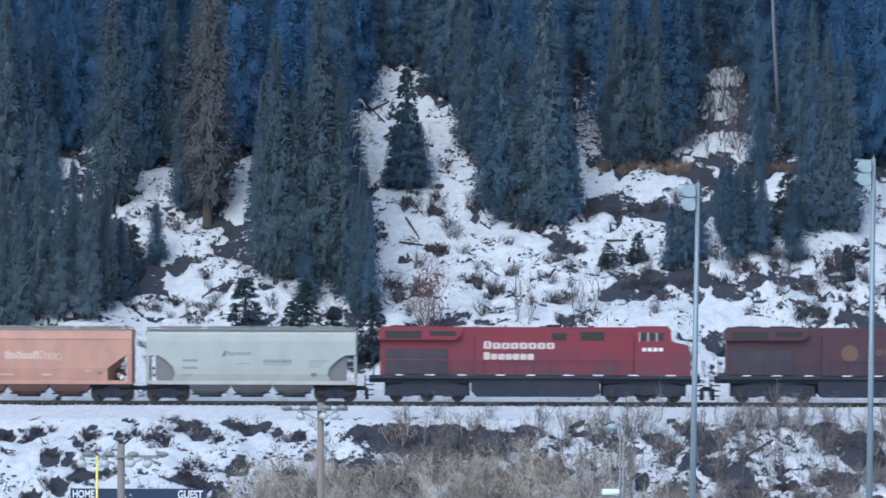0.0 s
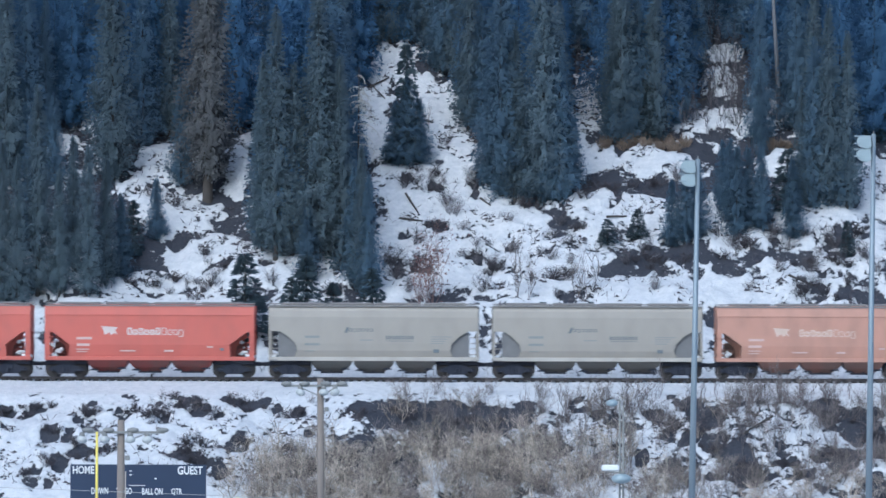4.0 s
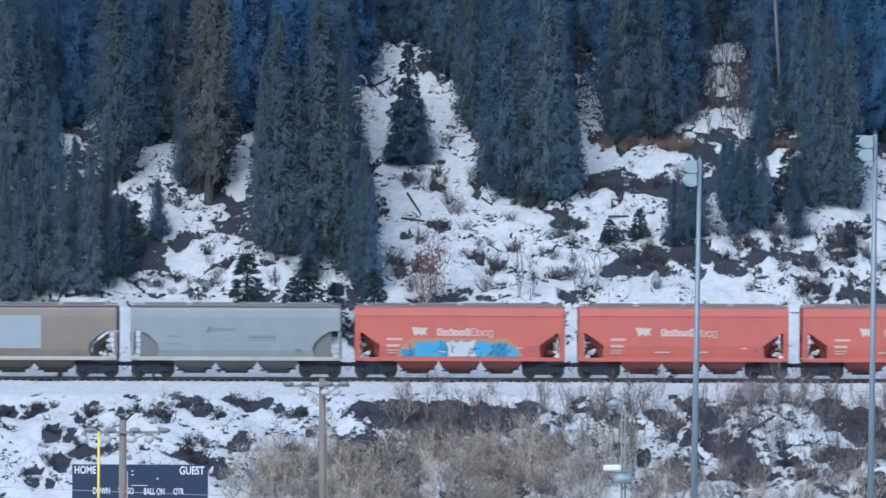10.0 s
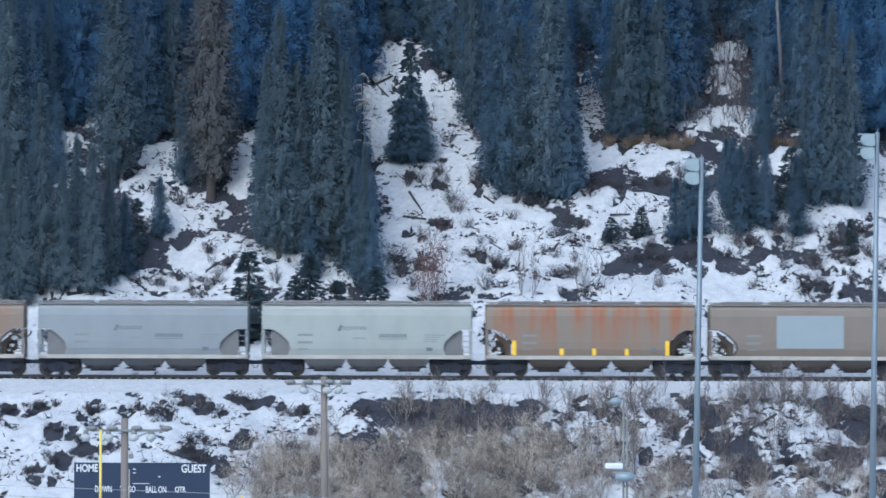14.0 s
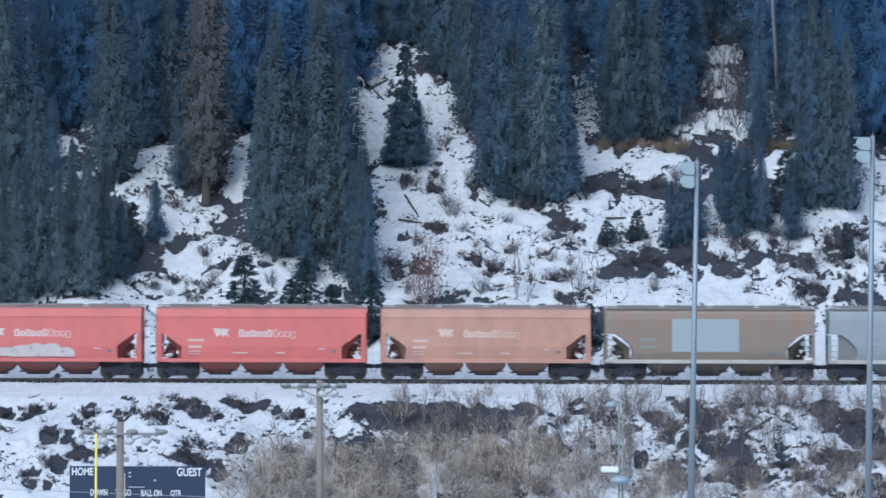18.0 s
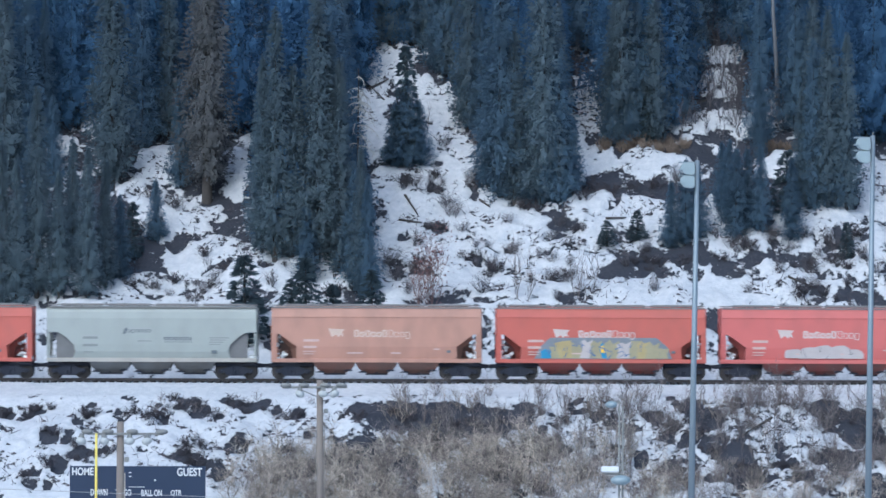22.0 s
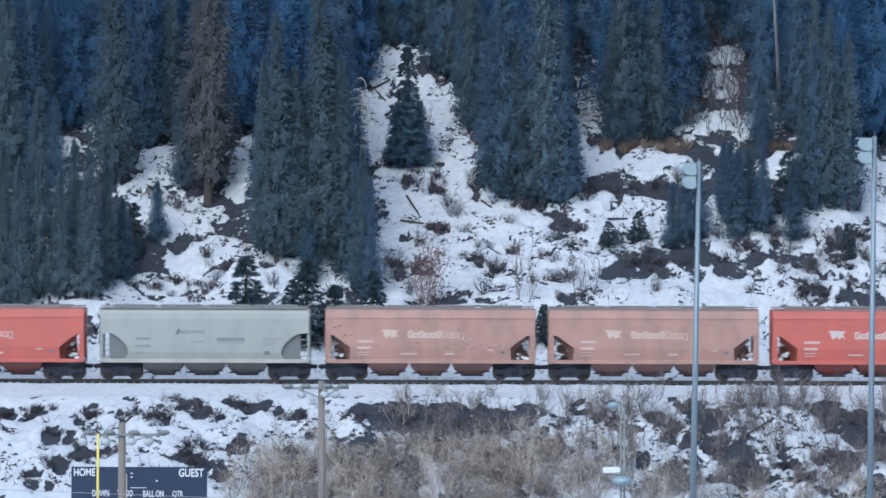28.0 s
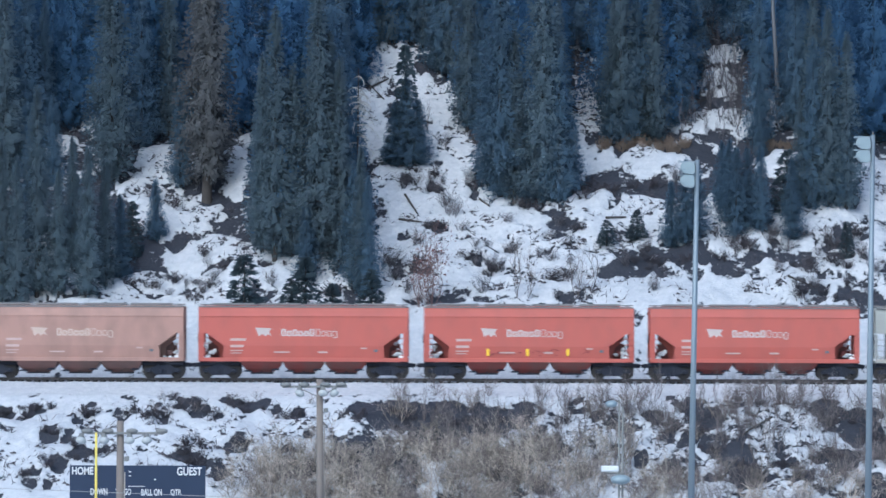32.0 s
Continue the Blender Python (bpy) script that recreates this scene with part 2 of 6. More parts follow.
PAINT = {
    "red": paint("red_paint", (0.50, 0.118, 0.092), 0.2),
    "rose": paint("rose_red_paint", (0.56, 0.14, 0.13), 0.22),
    "salmon": paint("faded_salmon_paint", (0.47, 0.25, 0.19), 0.3),
    "pink": paint("faded_pink_paint", (0.43, 0.245, 0.20), 0.4),
    "light": paint("light_grey_paint", (0.375, 0.392, 0.372), 0.15),
    "dove": paint("dove_grey_paint", (0.345, 0.352, 0.33), 0.15),
    "pale": paint("pale_grey_paint", (0.345, 0.372, 0.358), 0.12),
    "stone": paint("stone_grey_paint", (0.325, 0.30, 0.27), 0.15),
    "blue": paint("blue_grey_paint", (0.25, 0.275, 0.30), 0.12),
    "tan": paint("tan_paint", (0.215, 0.178, 0.150), 0.2),
    "rusty": paint("rusty_tan_paint", (0.225, 0.185, 0.150), 1.6, RUST, 1.0),
    "brown": paint("brown_paint", (0.215, 0.175, 0.145), 0.5, RUST, 1.0),
    "engine": paint("engine_red_paint", (0.185, 0.015, 0.034), 0.95, (0.045, 0.035, 0.05), -1.0),
    "engine_dark": paint("sooty_red_paint", (0.058, 0.018, 0.030), 0.9, (0.028, 0.026, 0.045), -1.0),
    "engine_grille": paint("sooty_grille", (0.032, 0.024, 0.042), 0.3),
}
# the discharge bays are caked with dirt thrown up from the track; their colour also holds the underside's shadow
BAY_PAINT = {k: paint(k + "_grimy_shadow_bay", c, 0.8) for k, c in (
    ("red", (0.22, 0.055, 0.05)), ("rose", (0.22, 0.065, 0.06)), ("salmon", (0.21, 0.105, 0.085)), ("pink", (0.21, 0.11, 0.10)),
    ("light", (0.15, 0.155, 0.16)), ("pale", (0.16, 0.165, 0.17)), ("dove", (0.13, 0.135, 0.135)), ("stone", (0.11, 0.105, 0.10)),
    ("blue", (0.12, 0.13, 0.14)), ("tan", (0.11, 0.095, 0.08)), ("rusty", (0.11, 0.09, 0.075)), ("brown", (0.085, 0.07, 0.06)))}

# ---- mesh helpers ----


def box(bm, x0, x1, y0, y1, z0, z1, bevel=0.0):
    v = [bm.verts.new((x, y, z)) for x in (x0, x1) for y in (y0, y1) for z in (z0, z1)]
    fs = [bm.faces.new([v[i] for i in q]) for q in ((0, 1, 3, 2), (4, 6, 7, 5), (0, 4, 5, 1), (2, 3, 7, 6), (0, 2, 6, 4), (1, 5, 7, 3))]
    if bevel:
        bmesh.ops.bevel(bm, geom=list({e for f in fs for e in f.edges}), offset=bevel, segments=1, affect="EDGES")


def prism(bm, pts, y0, y1):
    """A solid of the outline pts (x, z), from y0 to y1."""
    a = [bm.verts.new((x, y0, z)) for x, z in pts]
    b = [bm.verts.new((x, y1, z)) for x, z in pts]
    bm.faces.new(a)
    bm.faces.new(b[::-1])
    for i in range(len(pts)):
        j = (i + 1) % len(pts)
        bm.faces.new((a[j], a[i], b[i], b[j]))


def rod(bm, p, q, r0, r1=None, n=8, caps=True):
    p, q = Vector(p), Vector(q)
    d = (q - p).normalized()
    s = d.orthogonal().normalized()
    t = d.cross(s)
    r1 = r0 if r1 is None else r1
    rings = [[bm.verts.new(c + (s * math.cos(6.2832 * i / n) + t * math.sin(6.2832 * i / n)) * r) for i in range(n)] for c, r in ((p, r0), (q, r1))]
    for i in range(n):
        j = (i + 1) % n
        bm.faces.new((rings[0][i], rings[0][j], rings[1][j], rings[1][i]))
    if caps:
        bm.faces.new(rings[0][::-1])
        bm.faces.new(rings[1])


def dome(bm, c, rx, ry, rz, n=10, m=5):
    c = Vector(c)
    vs = [[bm.verts.new(c + Vector((rx * math.cos(6.2832 * i / n) * math.sin(3.1416 * j / m), ry * math.sin(6.2832 * i / n) * math.sin(3.1416 * j / m), rz * math.cos(3.1416 * j / m)))) for i in range(n)] for j in range(1, m)]
    top, bot = bm.verts.new(c + Vector((0, 0, rz))), bm.verts.new(c - Vector((0, 0, rz)))
    for i in range(n):
        k = (i + 1) % n
        bm.faces.new((top, vs[0][i], vs[0][k]))
        bm.faces.new((bot, vs[-1][k], vs[-1][i]))
        for j in range(m - 2):
            bm.faces.new((vs[j][i], vs[j + 1][i], vs[j + 1][k], vs[j][k]))


def mesh_of(name, bm, material, smooth=False):
    bmesh.ops.recalc_face_normals(bm, faces=bm.faces)
    me = bpy.data.meshes.new(name)
    bm.to_mesh(me)
    bm.free()
    me.materials.append(material)
    if smooth:
        me.polygons.foreach_set("use_smooth", [True] * len(me.polygons))
    return me


def part(name, bm, material, parent=None, label="", smooth=False):
    ob = new(name, mesh_of(name, bm, material, smooth))
    ob.parent = parent
    return tagged(ob, label)


def thing(name, label, category, group="", kind=""):
    return tagged(new(name), label, category, group, kind)


def soup(name, verts, faces, material):
    me = bpy.data.meshes.new(name)
    me.from_pydata([tuple(v) for v in verts], [], faces)
    me.materials.append(material)
    return me


# ---- ground: field, bank, track bed and hillside in one sheet ----
PROFILE = [(-300, 2.4), (20, 2.4), (90, -8), (333, -8), (346.5, -1.1), (349.3, -0.46), (350.1, -0.26), (350.6, -0.28), (350.9, -0.34), (352.3, -0.34), (352.6, -0.2), (354.0, -0.2), (356, -0.5), (357.5, -0.5), (900, 352.1)]
LATTICE = np.random.RandomState(7).rand(257, 257)


def rough(x, y, size, seed=0.0):
    """Smooth noise from -1 to 1 with bumps of that size."""
    gx, gy = np.asarray(x) / size + seed * 17.3 + 900, np.asarray(y) / size + seed * 5.7 + 900
    ix, iy = np.floor(gx).astype(int), np.floor(gy).astype(int)
    fx, fy = gx - ix, gy - iy
    fx, fy = fx * fx * (3 - 2 * fx), fy * fy * (3 - 2 * fy)
    a, b, c, d = (LATTICE[(ix + i) % 256, (iy + j) % 256] for i, j in ((0, 0), (1, 0), (0, 1), (1, 1)))
    return 2 * ((a * (1 - fx) + b * fx) * (1 - fy) + (c * (1 - fx) + d * fx) * fy) - 1


GLADES_A = [(-19.2, 381, 2, 2.9), (-20.2, 377.2, 2.8, 2.5), (-17.8, 375.4, 3.7, 3.4), (-16.4, 371.1, 3.5, 2.1), (-18.5, 367.2, 5.7, 2.7), (-14.3, 380.4, 1.4, 2.1), (-14.2, 383.6, 1, 1.3), (-9.6, 368.1, 3.6, 2.1), (-13.8, 369.3, 2.7, 3), (-3.9, 391.6, 2.5, 2.7), (-4.2, 383, 1.3, 3.9), (-0.6, 388, 2.2, 2.7), (0.2, 384, 2.4, 2.3), (-1.8, 378.6, 3.8, 4.1), (2.6, 381.1, 2, 2.9), (-0.2, 373, 5.1, 6.8), (4.5, 370.6, 4.6, 6.1), (8.3, 369.4, 3.5, 5.4), (-3.2, 368.7, 2.3, 4.2), (3.4, 377.3, 2.4, 3.2), (10.2, 381.8, 1.9, 2.5), (14.5, 381.2, 3, 2.1)]
GLADES_B = [(12.3, 374.3, 4.3, 4), (17, 374.3, 3.5, 3.4), (21.7, 367.4, 10.3, 2.7), (14, 366.7, 7.6, 2.1), (19.7, 372.5, 2.3, 2.8), (23.9, 371.9, 2.7, 2.7), (26.4, 374.3, 2.3, 2.5), (30, 378.1, 1.3, 4.4), (29.5, 371.9, 1.9, 3.7), (27.6, 369.5, 2.7, 2.4), (23.6, 380.6, 2, 1.9), (-27.2, 389.2, 0.9, 0.9), (-25.3, 388.5, 0.7, 1.3), (-26.9, 382.6, 1.4, 1.4), (-31.9, 395.2, 0.6, 0.6), (-25.1, 385.2, 0.8, 0.8), (10.3, 386.4, 1.7, 1.1), (20.6, 393.2, 1.4, 1.4), (19.9, 389.9, 1.2, 1.7), (18.2, 386.1, 2.6, 1.3), (21.3, 386.3, 2.4, 1.4), (25, 386.6, 1.7, 1.0), (23.4, 388.6, 0.9, 1.8), (10.5, 388.3, 1.6, 2), (-14.4, 399.1, 1.7, 1.4)]
GLADES_D = [(-4.7, 388.0, 1.4, 2.6), (-5.4, 383.8, 0.7, 3.6), (-14.5, 387.6, 0.8, 1.0), (-14.1, 384.2, 0.8, 1.8), (-14.2, 379.0, 1.0, 1.9)]
GLADES_C = [(-28, 370.4, 1.2, 1), (-26.4, 369.8, 0.8, 0.6), (-26.1, 366.6, 1, 1.2)]
GLADES = GLADES_A + GLADES_B + GLADES_C + GLADES_D
BARE_HILL_A = [(-5.1, 362.8, 1.7, 2.3), (-8.5, 362.8, 1.5, 2.3), (-11.1, 361.9, 1.7, 1.4), (-13.9, 361.9, 1.5, 1.5), (6.8, 363.2, 1.7, 2.4), (18.8, 363.8, 1.5, 1.8), (9.9, 362.3, 1.3, 2.3), (3.8, 362.6, 1.5, 2.3), (16.1, 362.1, 1.5, 2.9), (-23.4, 362.5, 1.7, 1.8), (-26.2, 362.2, 1.1, 1.2), (-28.8, 361.9, 1.5, 1.2), (-15.7, 377.1, 1.6, 0.8), (-15.5, 373.4, 1.6, 0.6), (-17.6, 372.3, 1.6, 0.5), (-19.7, 378.2, 0.7, 0.5), (-2.5, 379.1, 0.9, 1), (-0.4, 378.4, 0.8, 0.8), (-0.4, 374.8, 1.3, 0.8), (-0.6, 380.7, 0.8, 0.7), (0, 390.2, 1.7, 0.6), (1.8, 384.2, 1.9, 0.6)]
BARE_HILL_B = [(-1.7, 369.3, 1.6, 1.1), (4.1, 370, 1.4, 0.7), (8.8, 373.6, 0.8, 1.4), (8.3, 368.7, 1, 1.1), (5.7, 376.4, 1.6, 0.8), (-3.2, 369.9, 0.6, 1), (-2.3, 373.3, 0.5, 0.9), (2.6, 370.9, 0.8, 0.6), (1.4, 373.6, 0.6, 0.5), (4.5, 372.7, 0.5, 0.5), (6.8, 370.9, 0.6, 0.5), (11.5, 379, 0.8, 1.8), (14, 378.3, 1.2, 0.5), (12.6, 369.3, 2.1, 0.7), (16.8, 369.9, 3.9, 0.7), (21.4, 369.8, 0.9, 0.5), (25.1, 367.1, 3.3, 0.7), (29.1, 366.5, 1.4, 0.6), (17, 382.8, 5.6, 0.8), (23.8, 370.4, 2.7, 1.2), (27.8, 372.4, 1.9, 1.3), (14.4, 367.9, 0.6, 0.5)]
BARE_HILL_C = [(23.4, 383.8, 2.4, 0.8), (-7.1, 368.4, 0.5, 0.5), (-8.2, 367.2, 0.8, 0.5), (-12.1, 368.7, 0.8, 0.6), (-15.6, 369.3, 1, 0.6), (-18.6, 368.1, 0.7, 0.5), (-20.8, 367.2, 1, 0.6), (-7.1, 368.1, 0.8, 0.5)]
BARE_HILL_D = [(-15.3, 377.0, 2.1, 1.0), (-19.9, 373.9, 0.8, 1.9), (-19.3, 371.6, 1.0, 0.7), (-17.1, 372.9, 1.2, 0.7), (-15.2, 374.1, 1.5, 0.9), (-13.5, 372.2, 0.6, 0.9), (-20.6, 370.5, 0.7, 1.0), (10.5, 379.1, 1.4, 1.9), (12.1, 376.8, 0.8, 1.9), (14.9, 379.1, 1.4, 1.3), (15.8, 378.1, 0.8, 1.5), (11.8, 368.7, 1.6, 0.9), (13.5, 369.7, 1.0, 1.2), (14.8, 368.4, 1.5, 0.7), (17.0, 368.6, 1.9, 0.9), (19.9, 369.0, 2.0, 0.9), (21.6, 368.8, 0.8, 0.7), (24.3, 366.8, 2.5, 0.9), (27.6, 366.7, 2.1, 0.8)]
BARE_HILL_E = [(26.4, 369.0, 1.9, 1.1), (27.4, 370.5, 1.5, 0.7), (5.5, 376.4, 1.2, 0.8), (7.8, 373.4, 1.0, 1.6), (8.4, 371.3, 0.8, 0.7), (7.9, 368.0, 1.2, 1.6), (8.4, 365.3, 0.8, 0.9), (-0.5, 374.7, 1.0, 0.8), (3.7, 369.9, 1.1, 0.5), (-2.8, 368.5, 0.9, 0.9), (-0.2, 390.2, 1.8, 0.6), (2.3, 384.3, 1.2, 0.4), (-2.4, 378.0, 0.8, 0.9), (-0.4, 378.3, 0.8, 0.7), (2.1, 378.3, 0.6, 1.0), (8.9, 376.5, 0.8, 1.2), (18.8, 378.9, 0.8, 2.0), (25.5, 372.6, 0.5, 0.7), (24.0, 376.5, 0.4, 1.8), (-17.2, 367.7, 1.0, 0.7)]
BARE_HILL = BARE_HILL_A + BARE_HILL_B + BARE_HILL_C + BARE_HILL_D + BARE_HILL_E
SMOOTH_SNOW = [(14.0, 365.9, 4.2, 1.5), (19.8, 367.1, 3.9, 1.3), (-16.6, 370.8, 2.9, 1.5), (-14.7, 366.5, 2.3, 1.5), (-3.3, 371.7, 1.9, 1.8), (13.5, 375.0, 2.3, 1.5), (1.4, 366.9, 2.3, 1.3), (12.7, 379.2, 0.6, 1.0), (13.7, 378.5, 0.8, 0.5), (10.4, 376.6, 0.5, 0.6), (11.6, 380.7, 0.5, 0.7)]
BARE_BANK_A = [(-27.8, 344.7, 0.7, 0.8), (-25.7, 344.9, 0.6, 0.8), (-24.8, 341.5, 0.4, 0.6), (-24.7, 340.8, 0.7, 0.8), (-24.9, 339.5, 0.4, 0.4), (-27.4, 342.1, 0.4, 0.6), (-23.0, 342.9, 0.3, 0.7), (-22.3, 345.2, 0.4, 0.5), (-22.0, 344.1, 0.5, 0.6), (-21.1, 344.2, 0.4, 0.4), (-20.2, 343.9, 0.6, 0.8), (-19.7, 345.7, 0.4, 0.5), (-20.3, 346.0, 0.3, 0.4), (-22.4, 341.9, 0.4, 0.5), (-17.9, 343.5, 0.7, 1.0), (-18.3, 345.2, 0.3, 0.6), (-16.7, 345.3, 0.6, 0.8), (-15.4, 344.5, 0.8, 1.1), (-15.8, 345.7, 0.4, 0.6), (-23.8, 337.9, 0.6, 1.1), (-22.4, 339.0, 1.0, 0.8), (-21.2, 339.3, 0.4, 0.7)]
BARE_BANK_E = [(24.6, 344.3, 1.2, 1.4), (26.5, 343.4, 0.9, 2.1), (25.3, 338.1, 1.3, 1.7), (27.3, 341.4, 0.6, 3.2), (18.9, 337.5, 0.9, 2.4), (26.9, 335.1, 0.7, 1.4)]
BARE_BANK_D = [(-13.5, 345.9, 0.7, 0.7), (-12.4, 345.1, 0.9, 0.8), (-11.5, 345.5, 0.4, 0.7), (-14.1, 344.0, 0.4, 0.6), (-10.6, 345.1, 0.3, 0.6), (-25.6, 336.8, 0.7, 1.1), (-25.4, 336.2, 0.4, 0.6), (-24.3, 336.0, 0.5, 0.6), (-23.6, 340.3, 0.3, 0.6), (-23.5, 341.2, 0.3, 0.4), (-15.8, 338.0, 1.5, 0.8), (-12.9, 340.1, 1.0, 0.9), (-13.7, 337.1, 0.9, 1.3), (-9.1, 344.4, 0.5, 1.0), (-8.4, 342.2, 0.4, 0.6), (-3.3, 344.2, 3.1, 1.8), (1.7, 343.9, 4.7, 2), (0.2, 340.7, 1.4, 1.2)]
BARE_BANK_B = [(5.6, 345.1, 1.1, 1), (8.7, 345.3, 0.8, 1.1), (9.8, 344, 0.6, 0.8), (15.8, 345.2, 0.9, 1.1), (16.6, 343.3, 1.2, 1.5), (15.7, 341.6, 0.8, 0.9), (17.1, 340.8, 0.9, 1.1), (18.2, 339.2, 1.2, 1.5), (18.9, 337.2, 1.1, 1.2), (17.1, 336.9, 0.8, 0.9), (24.5, 345.4, 0.9, 0.8), (24.9, 343.7, 1.2, 1.5), (25.8, 342.2, 0.8, 1), (25, 339.7, 1.2, 0.9), (23.6, 338.7, 0.7, 0.7), (21.4, 338.2, 0.9, 0.8), (21, 340.2, 0.4, 0.5), (13.5, 344.3, 0.8, 1), (11.6, 343, 1.2, 0.6), (14.9, 346.1, 0.6, 1), (20.2, 345.4, 0.4, 0.5), (19.6, 343.6, 0.7, 0.5)]
BARE_BANK_C = [(27.4, 344.6, 0.6, 1), (27.4, 340.9, 0.6, 1.6), (10.9, 340.8, 0.5, 0.7), (12.3, 339.3, 0.6, 0.7), (6.3, 340.1, 1.8, 1.3), (14.4, 338.2, 0.9, 1.1), (22.3, 336.2, 1.1, 0.8), (3.4, 338.1, 2.5, 2), (-4.7, 338.7, 3.2, 2.6), (-9.2, 337.4, 2.1, 1.7)]
BARE_BANK = BARE_BANK_A + BARE_BANK_B + BARE_BANK_C + BARE_BANK_D + BARE_BANK_E


def spread(x, y, patches):
    """How far (x, y) lies inside the patches: 1 at a centre, 0 at the rim and outside."""
    best = np.zeros(np.broadcast(x, y).shape)
    for cx, cy, rx, ry in patches:
        best = np.maximum(best, 1 - np.sqrt(((x - cx) / rx) ** 2 + ((y - cy) / ry) ** 2))
    return best


def soft(e0, e1, v):
    u = np.clip((v - e0) / (e1 - e0), 0, 1)
    return u * u * (3 - 2 * u)


def snow_share(x, y):
    wx, wy = x + 0.4 * rough(x, y, 2.6, 3) + 0.5 * rough(x, y, 0.9, 13) + 0.25 * rough(x, y, 0.4, 17), y + 0.4 * rough(x, y, 2.6, 4) + 0.5 * rough(x, y, 0.9, 14) + 0.25 * rough(x, y, 0.4, 18)
    open_hill = soft(-0.0, 0.22, spread(wx, wy, GLADES))
    bare = soft(0.08, 0.42, spread(wx, wy, BARE_HILL))
    open_hill = np.maximum(open_hill, soft(367, 364, y))
    broken = 0.20 + 0.04 * soft(-9, -13, x) + 0.08 * soft(7, 11, x)
    chips = 0.30 * rough(x, y, 0.7, 11) + 0.22 * rough(x, y, 1.7, 5) + 0.12 * rough(x, y, 4.0, 6)
    hillside = 0.22 + (0.83 - broken) * open_hill + 0.06 - 0.52 * bare + chips + 0.3 * soft(0.0, 0.35, spread(wx, wy, SMOOTH_SNOW))
    scrub = soft(-14, -4, x) * soft(346.5, 341, y) * (1 - 0.45 * soft(5, 10, x))
    slope = 0.92 - 0.88 * soft(0.0, 0.22, spread(x + 0.4 * (wx - x), y + 0.5 * (wy - y), BARE_BANK)) + 0.34 * rough(x, y, 0.45, 16) + 0.34 * rough(x, y, 0.9, 7) + 0.22 * rough(x, y, 2.0, 12) - 0.42 * scrub
    flat = 1.0 + 0 * x
    s = np.where(y > 357.6, hillside, np.where(y < 347.3, slope, flat))
    s = np.where(y < 330, 0.75 + 0.2 * rough(x, y, 6, 8), s)
    return np.clip(s, -0.2, 1.2)


def ground_height(x, y):
    x, y = np.asarray(x, float), np.asarray(y, float)
    z = np.interp(y, [p[0] for p in PROFILE], [p[1] for p in PROFILE])
    on_hill, on_bank = soft(356.5, 362, y), soft(347.5, 343, y) * soft(326, 334, y)
    z = z + on_hill * (0.60 * rough(x, y, 5.5, 1) + 0.34 * rough(x, y, 1.9, 2)) + on_bank * (0.40 * rough(x, y, 4.0, 1) + 0.28 * rough(x, y, 1.5, 2))
    z = z + 0.28 * soft(0.35, 0.75, snow_share(x, y)) * np.maximum(on_hill, on_bank)
    z = z + 0.11 * rough(x, y, 0.6, 9) * np.maximum(on_hill, on_bank) + 0.03 * rough(x, y, 1.2, 9)
    return z


def axis(points):
    out = []
    for a, b, step in points:
        out += list(np.arange(a, b, step))
    return np.array(out + [points[-1][1]])


def build_ground():
    xs = axis([(-900, -100, 80), (-100, -38, 4), (-38, 38, 0.2), (38, 100, 4), (100, 900, 80)])
    ys = axis([(-300, 320, 20), (320, 331, 1.5), (331, 349, 0.2), (349, 355, 0.15), (355, 404, 0.2), (404, 440, 2), (440, 900, 20)])
    gx, gy = np.meshgrid(xs, ys, indexing="ij")
    gz = ground_height(gx, gy)
    nx, ny = gx.shape
    me = bpy.data.meshes.new("ground")
    idx = np.arange(nx * ny).reshape(nx, ny)
    quads = np.stack([idx[:-1, :-1], idx[1:, :-1], idx[1:, 1:], idx[:-1, 1:]], -1).reshape(-1, 4)
    me.vertices.add(nx * ny)
    me.vertices.foreach_set("co", np.stack([gx, gy, gz], -1).ravel())
    me.loops.add(quads.size)
    me.loops.foreach_set("vertex_index", quads.ravel())
    me.polygons.add(len(quads))
    me.polygons.foreach_set("loop_start", np.arange(0, quads.size, 4))
    me.update(calc_edges=True)
    me.polygons.foreach_set("use_smooth", np.ones(len(quads), bool))
    at = me.attributes.new("snow", "FLOAT", "POINT")
    at.data.foreach_set("value", snow_share(gx, gy).ravel())
    me.materials.append(M["ground"])
    me.validate()
    tagged(new("ground", me), "snowy hillside and bank with bare dark patches of soil", "ground", kind="structure")


build_ground()

# ---- track ----
TRACK_Y = 351.6


def build_track():
    track = thing("railway_track", "dark steel rails on snowed-in wooden ties", "railway track", kind="structure")
    for side in (-0.75, 0.75):
        bm = bmesh.new()
        prof = [(-0.07, -0.17), (0.07, -0.17), (0.07, -0.15), (0.012, -0.13), (0.012, -0.05), (0.036, -0.04), (0.036, 0.0), (-0.036, 0.0), (-0.036, -0.04), (-0.012, -0.05), (-0.012, -0.13), (-0.07, -0.15)]
        a = [bm.verts.new((-600, TRACK_Y + side + y, z)) for y, z in prof]
        b = [bm.verts.new((600, TRACK_Y + side + y, z)) for y, z in prof]
        for i in range(len(prof)):
            j = (i + 1) % len(prof)
            bm.faces.new((a[i], a[j], b[j], b[i]))
        part("rail", bm, M["rail"], track)
    bm = bmesh.new()
    box(bm, -0.115, 0.115, -1.3, 1.3, -0.36, -0.175, 0.012)
    me = mesh_of("tie", bm, M["tie"])
    for i in range(124):
        t = new("tie", me)
        t.parent = track
        t.matrix_basis = pose(-33.2 + i * 0.535 + random.uniform(-0.02, 0.02), TRACK_Y + random.uniform(-0.04, 0.04), 0, 0, 0, random.uniform(-1.2, 1.2))

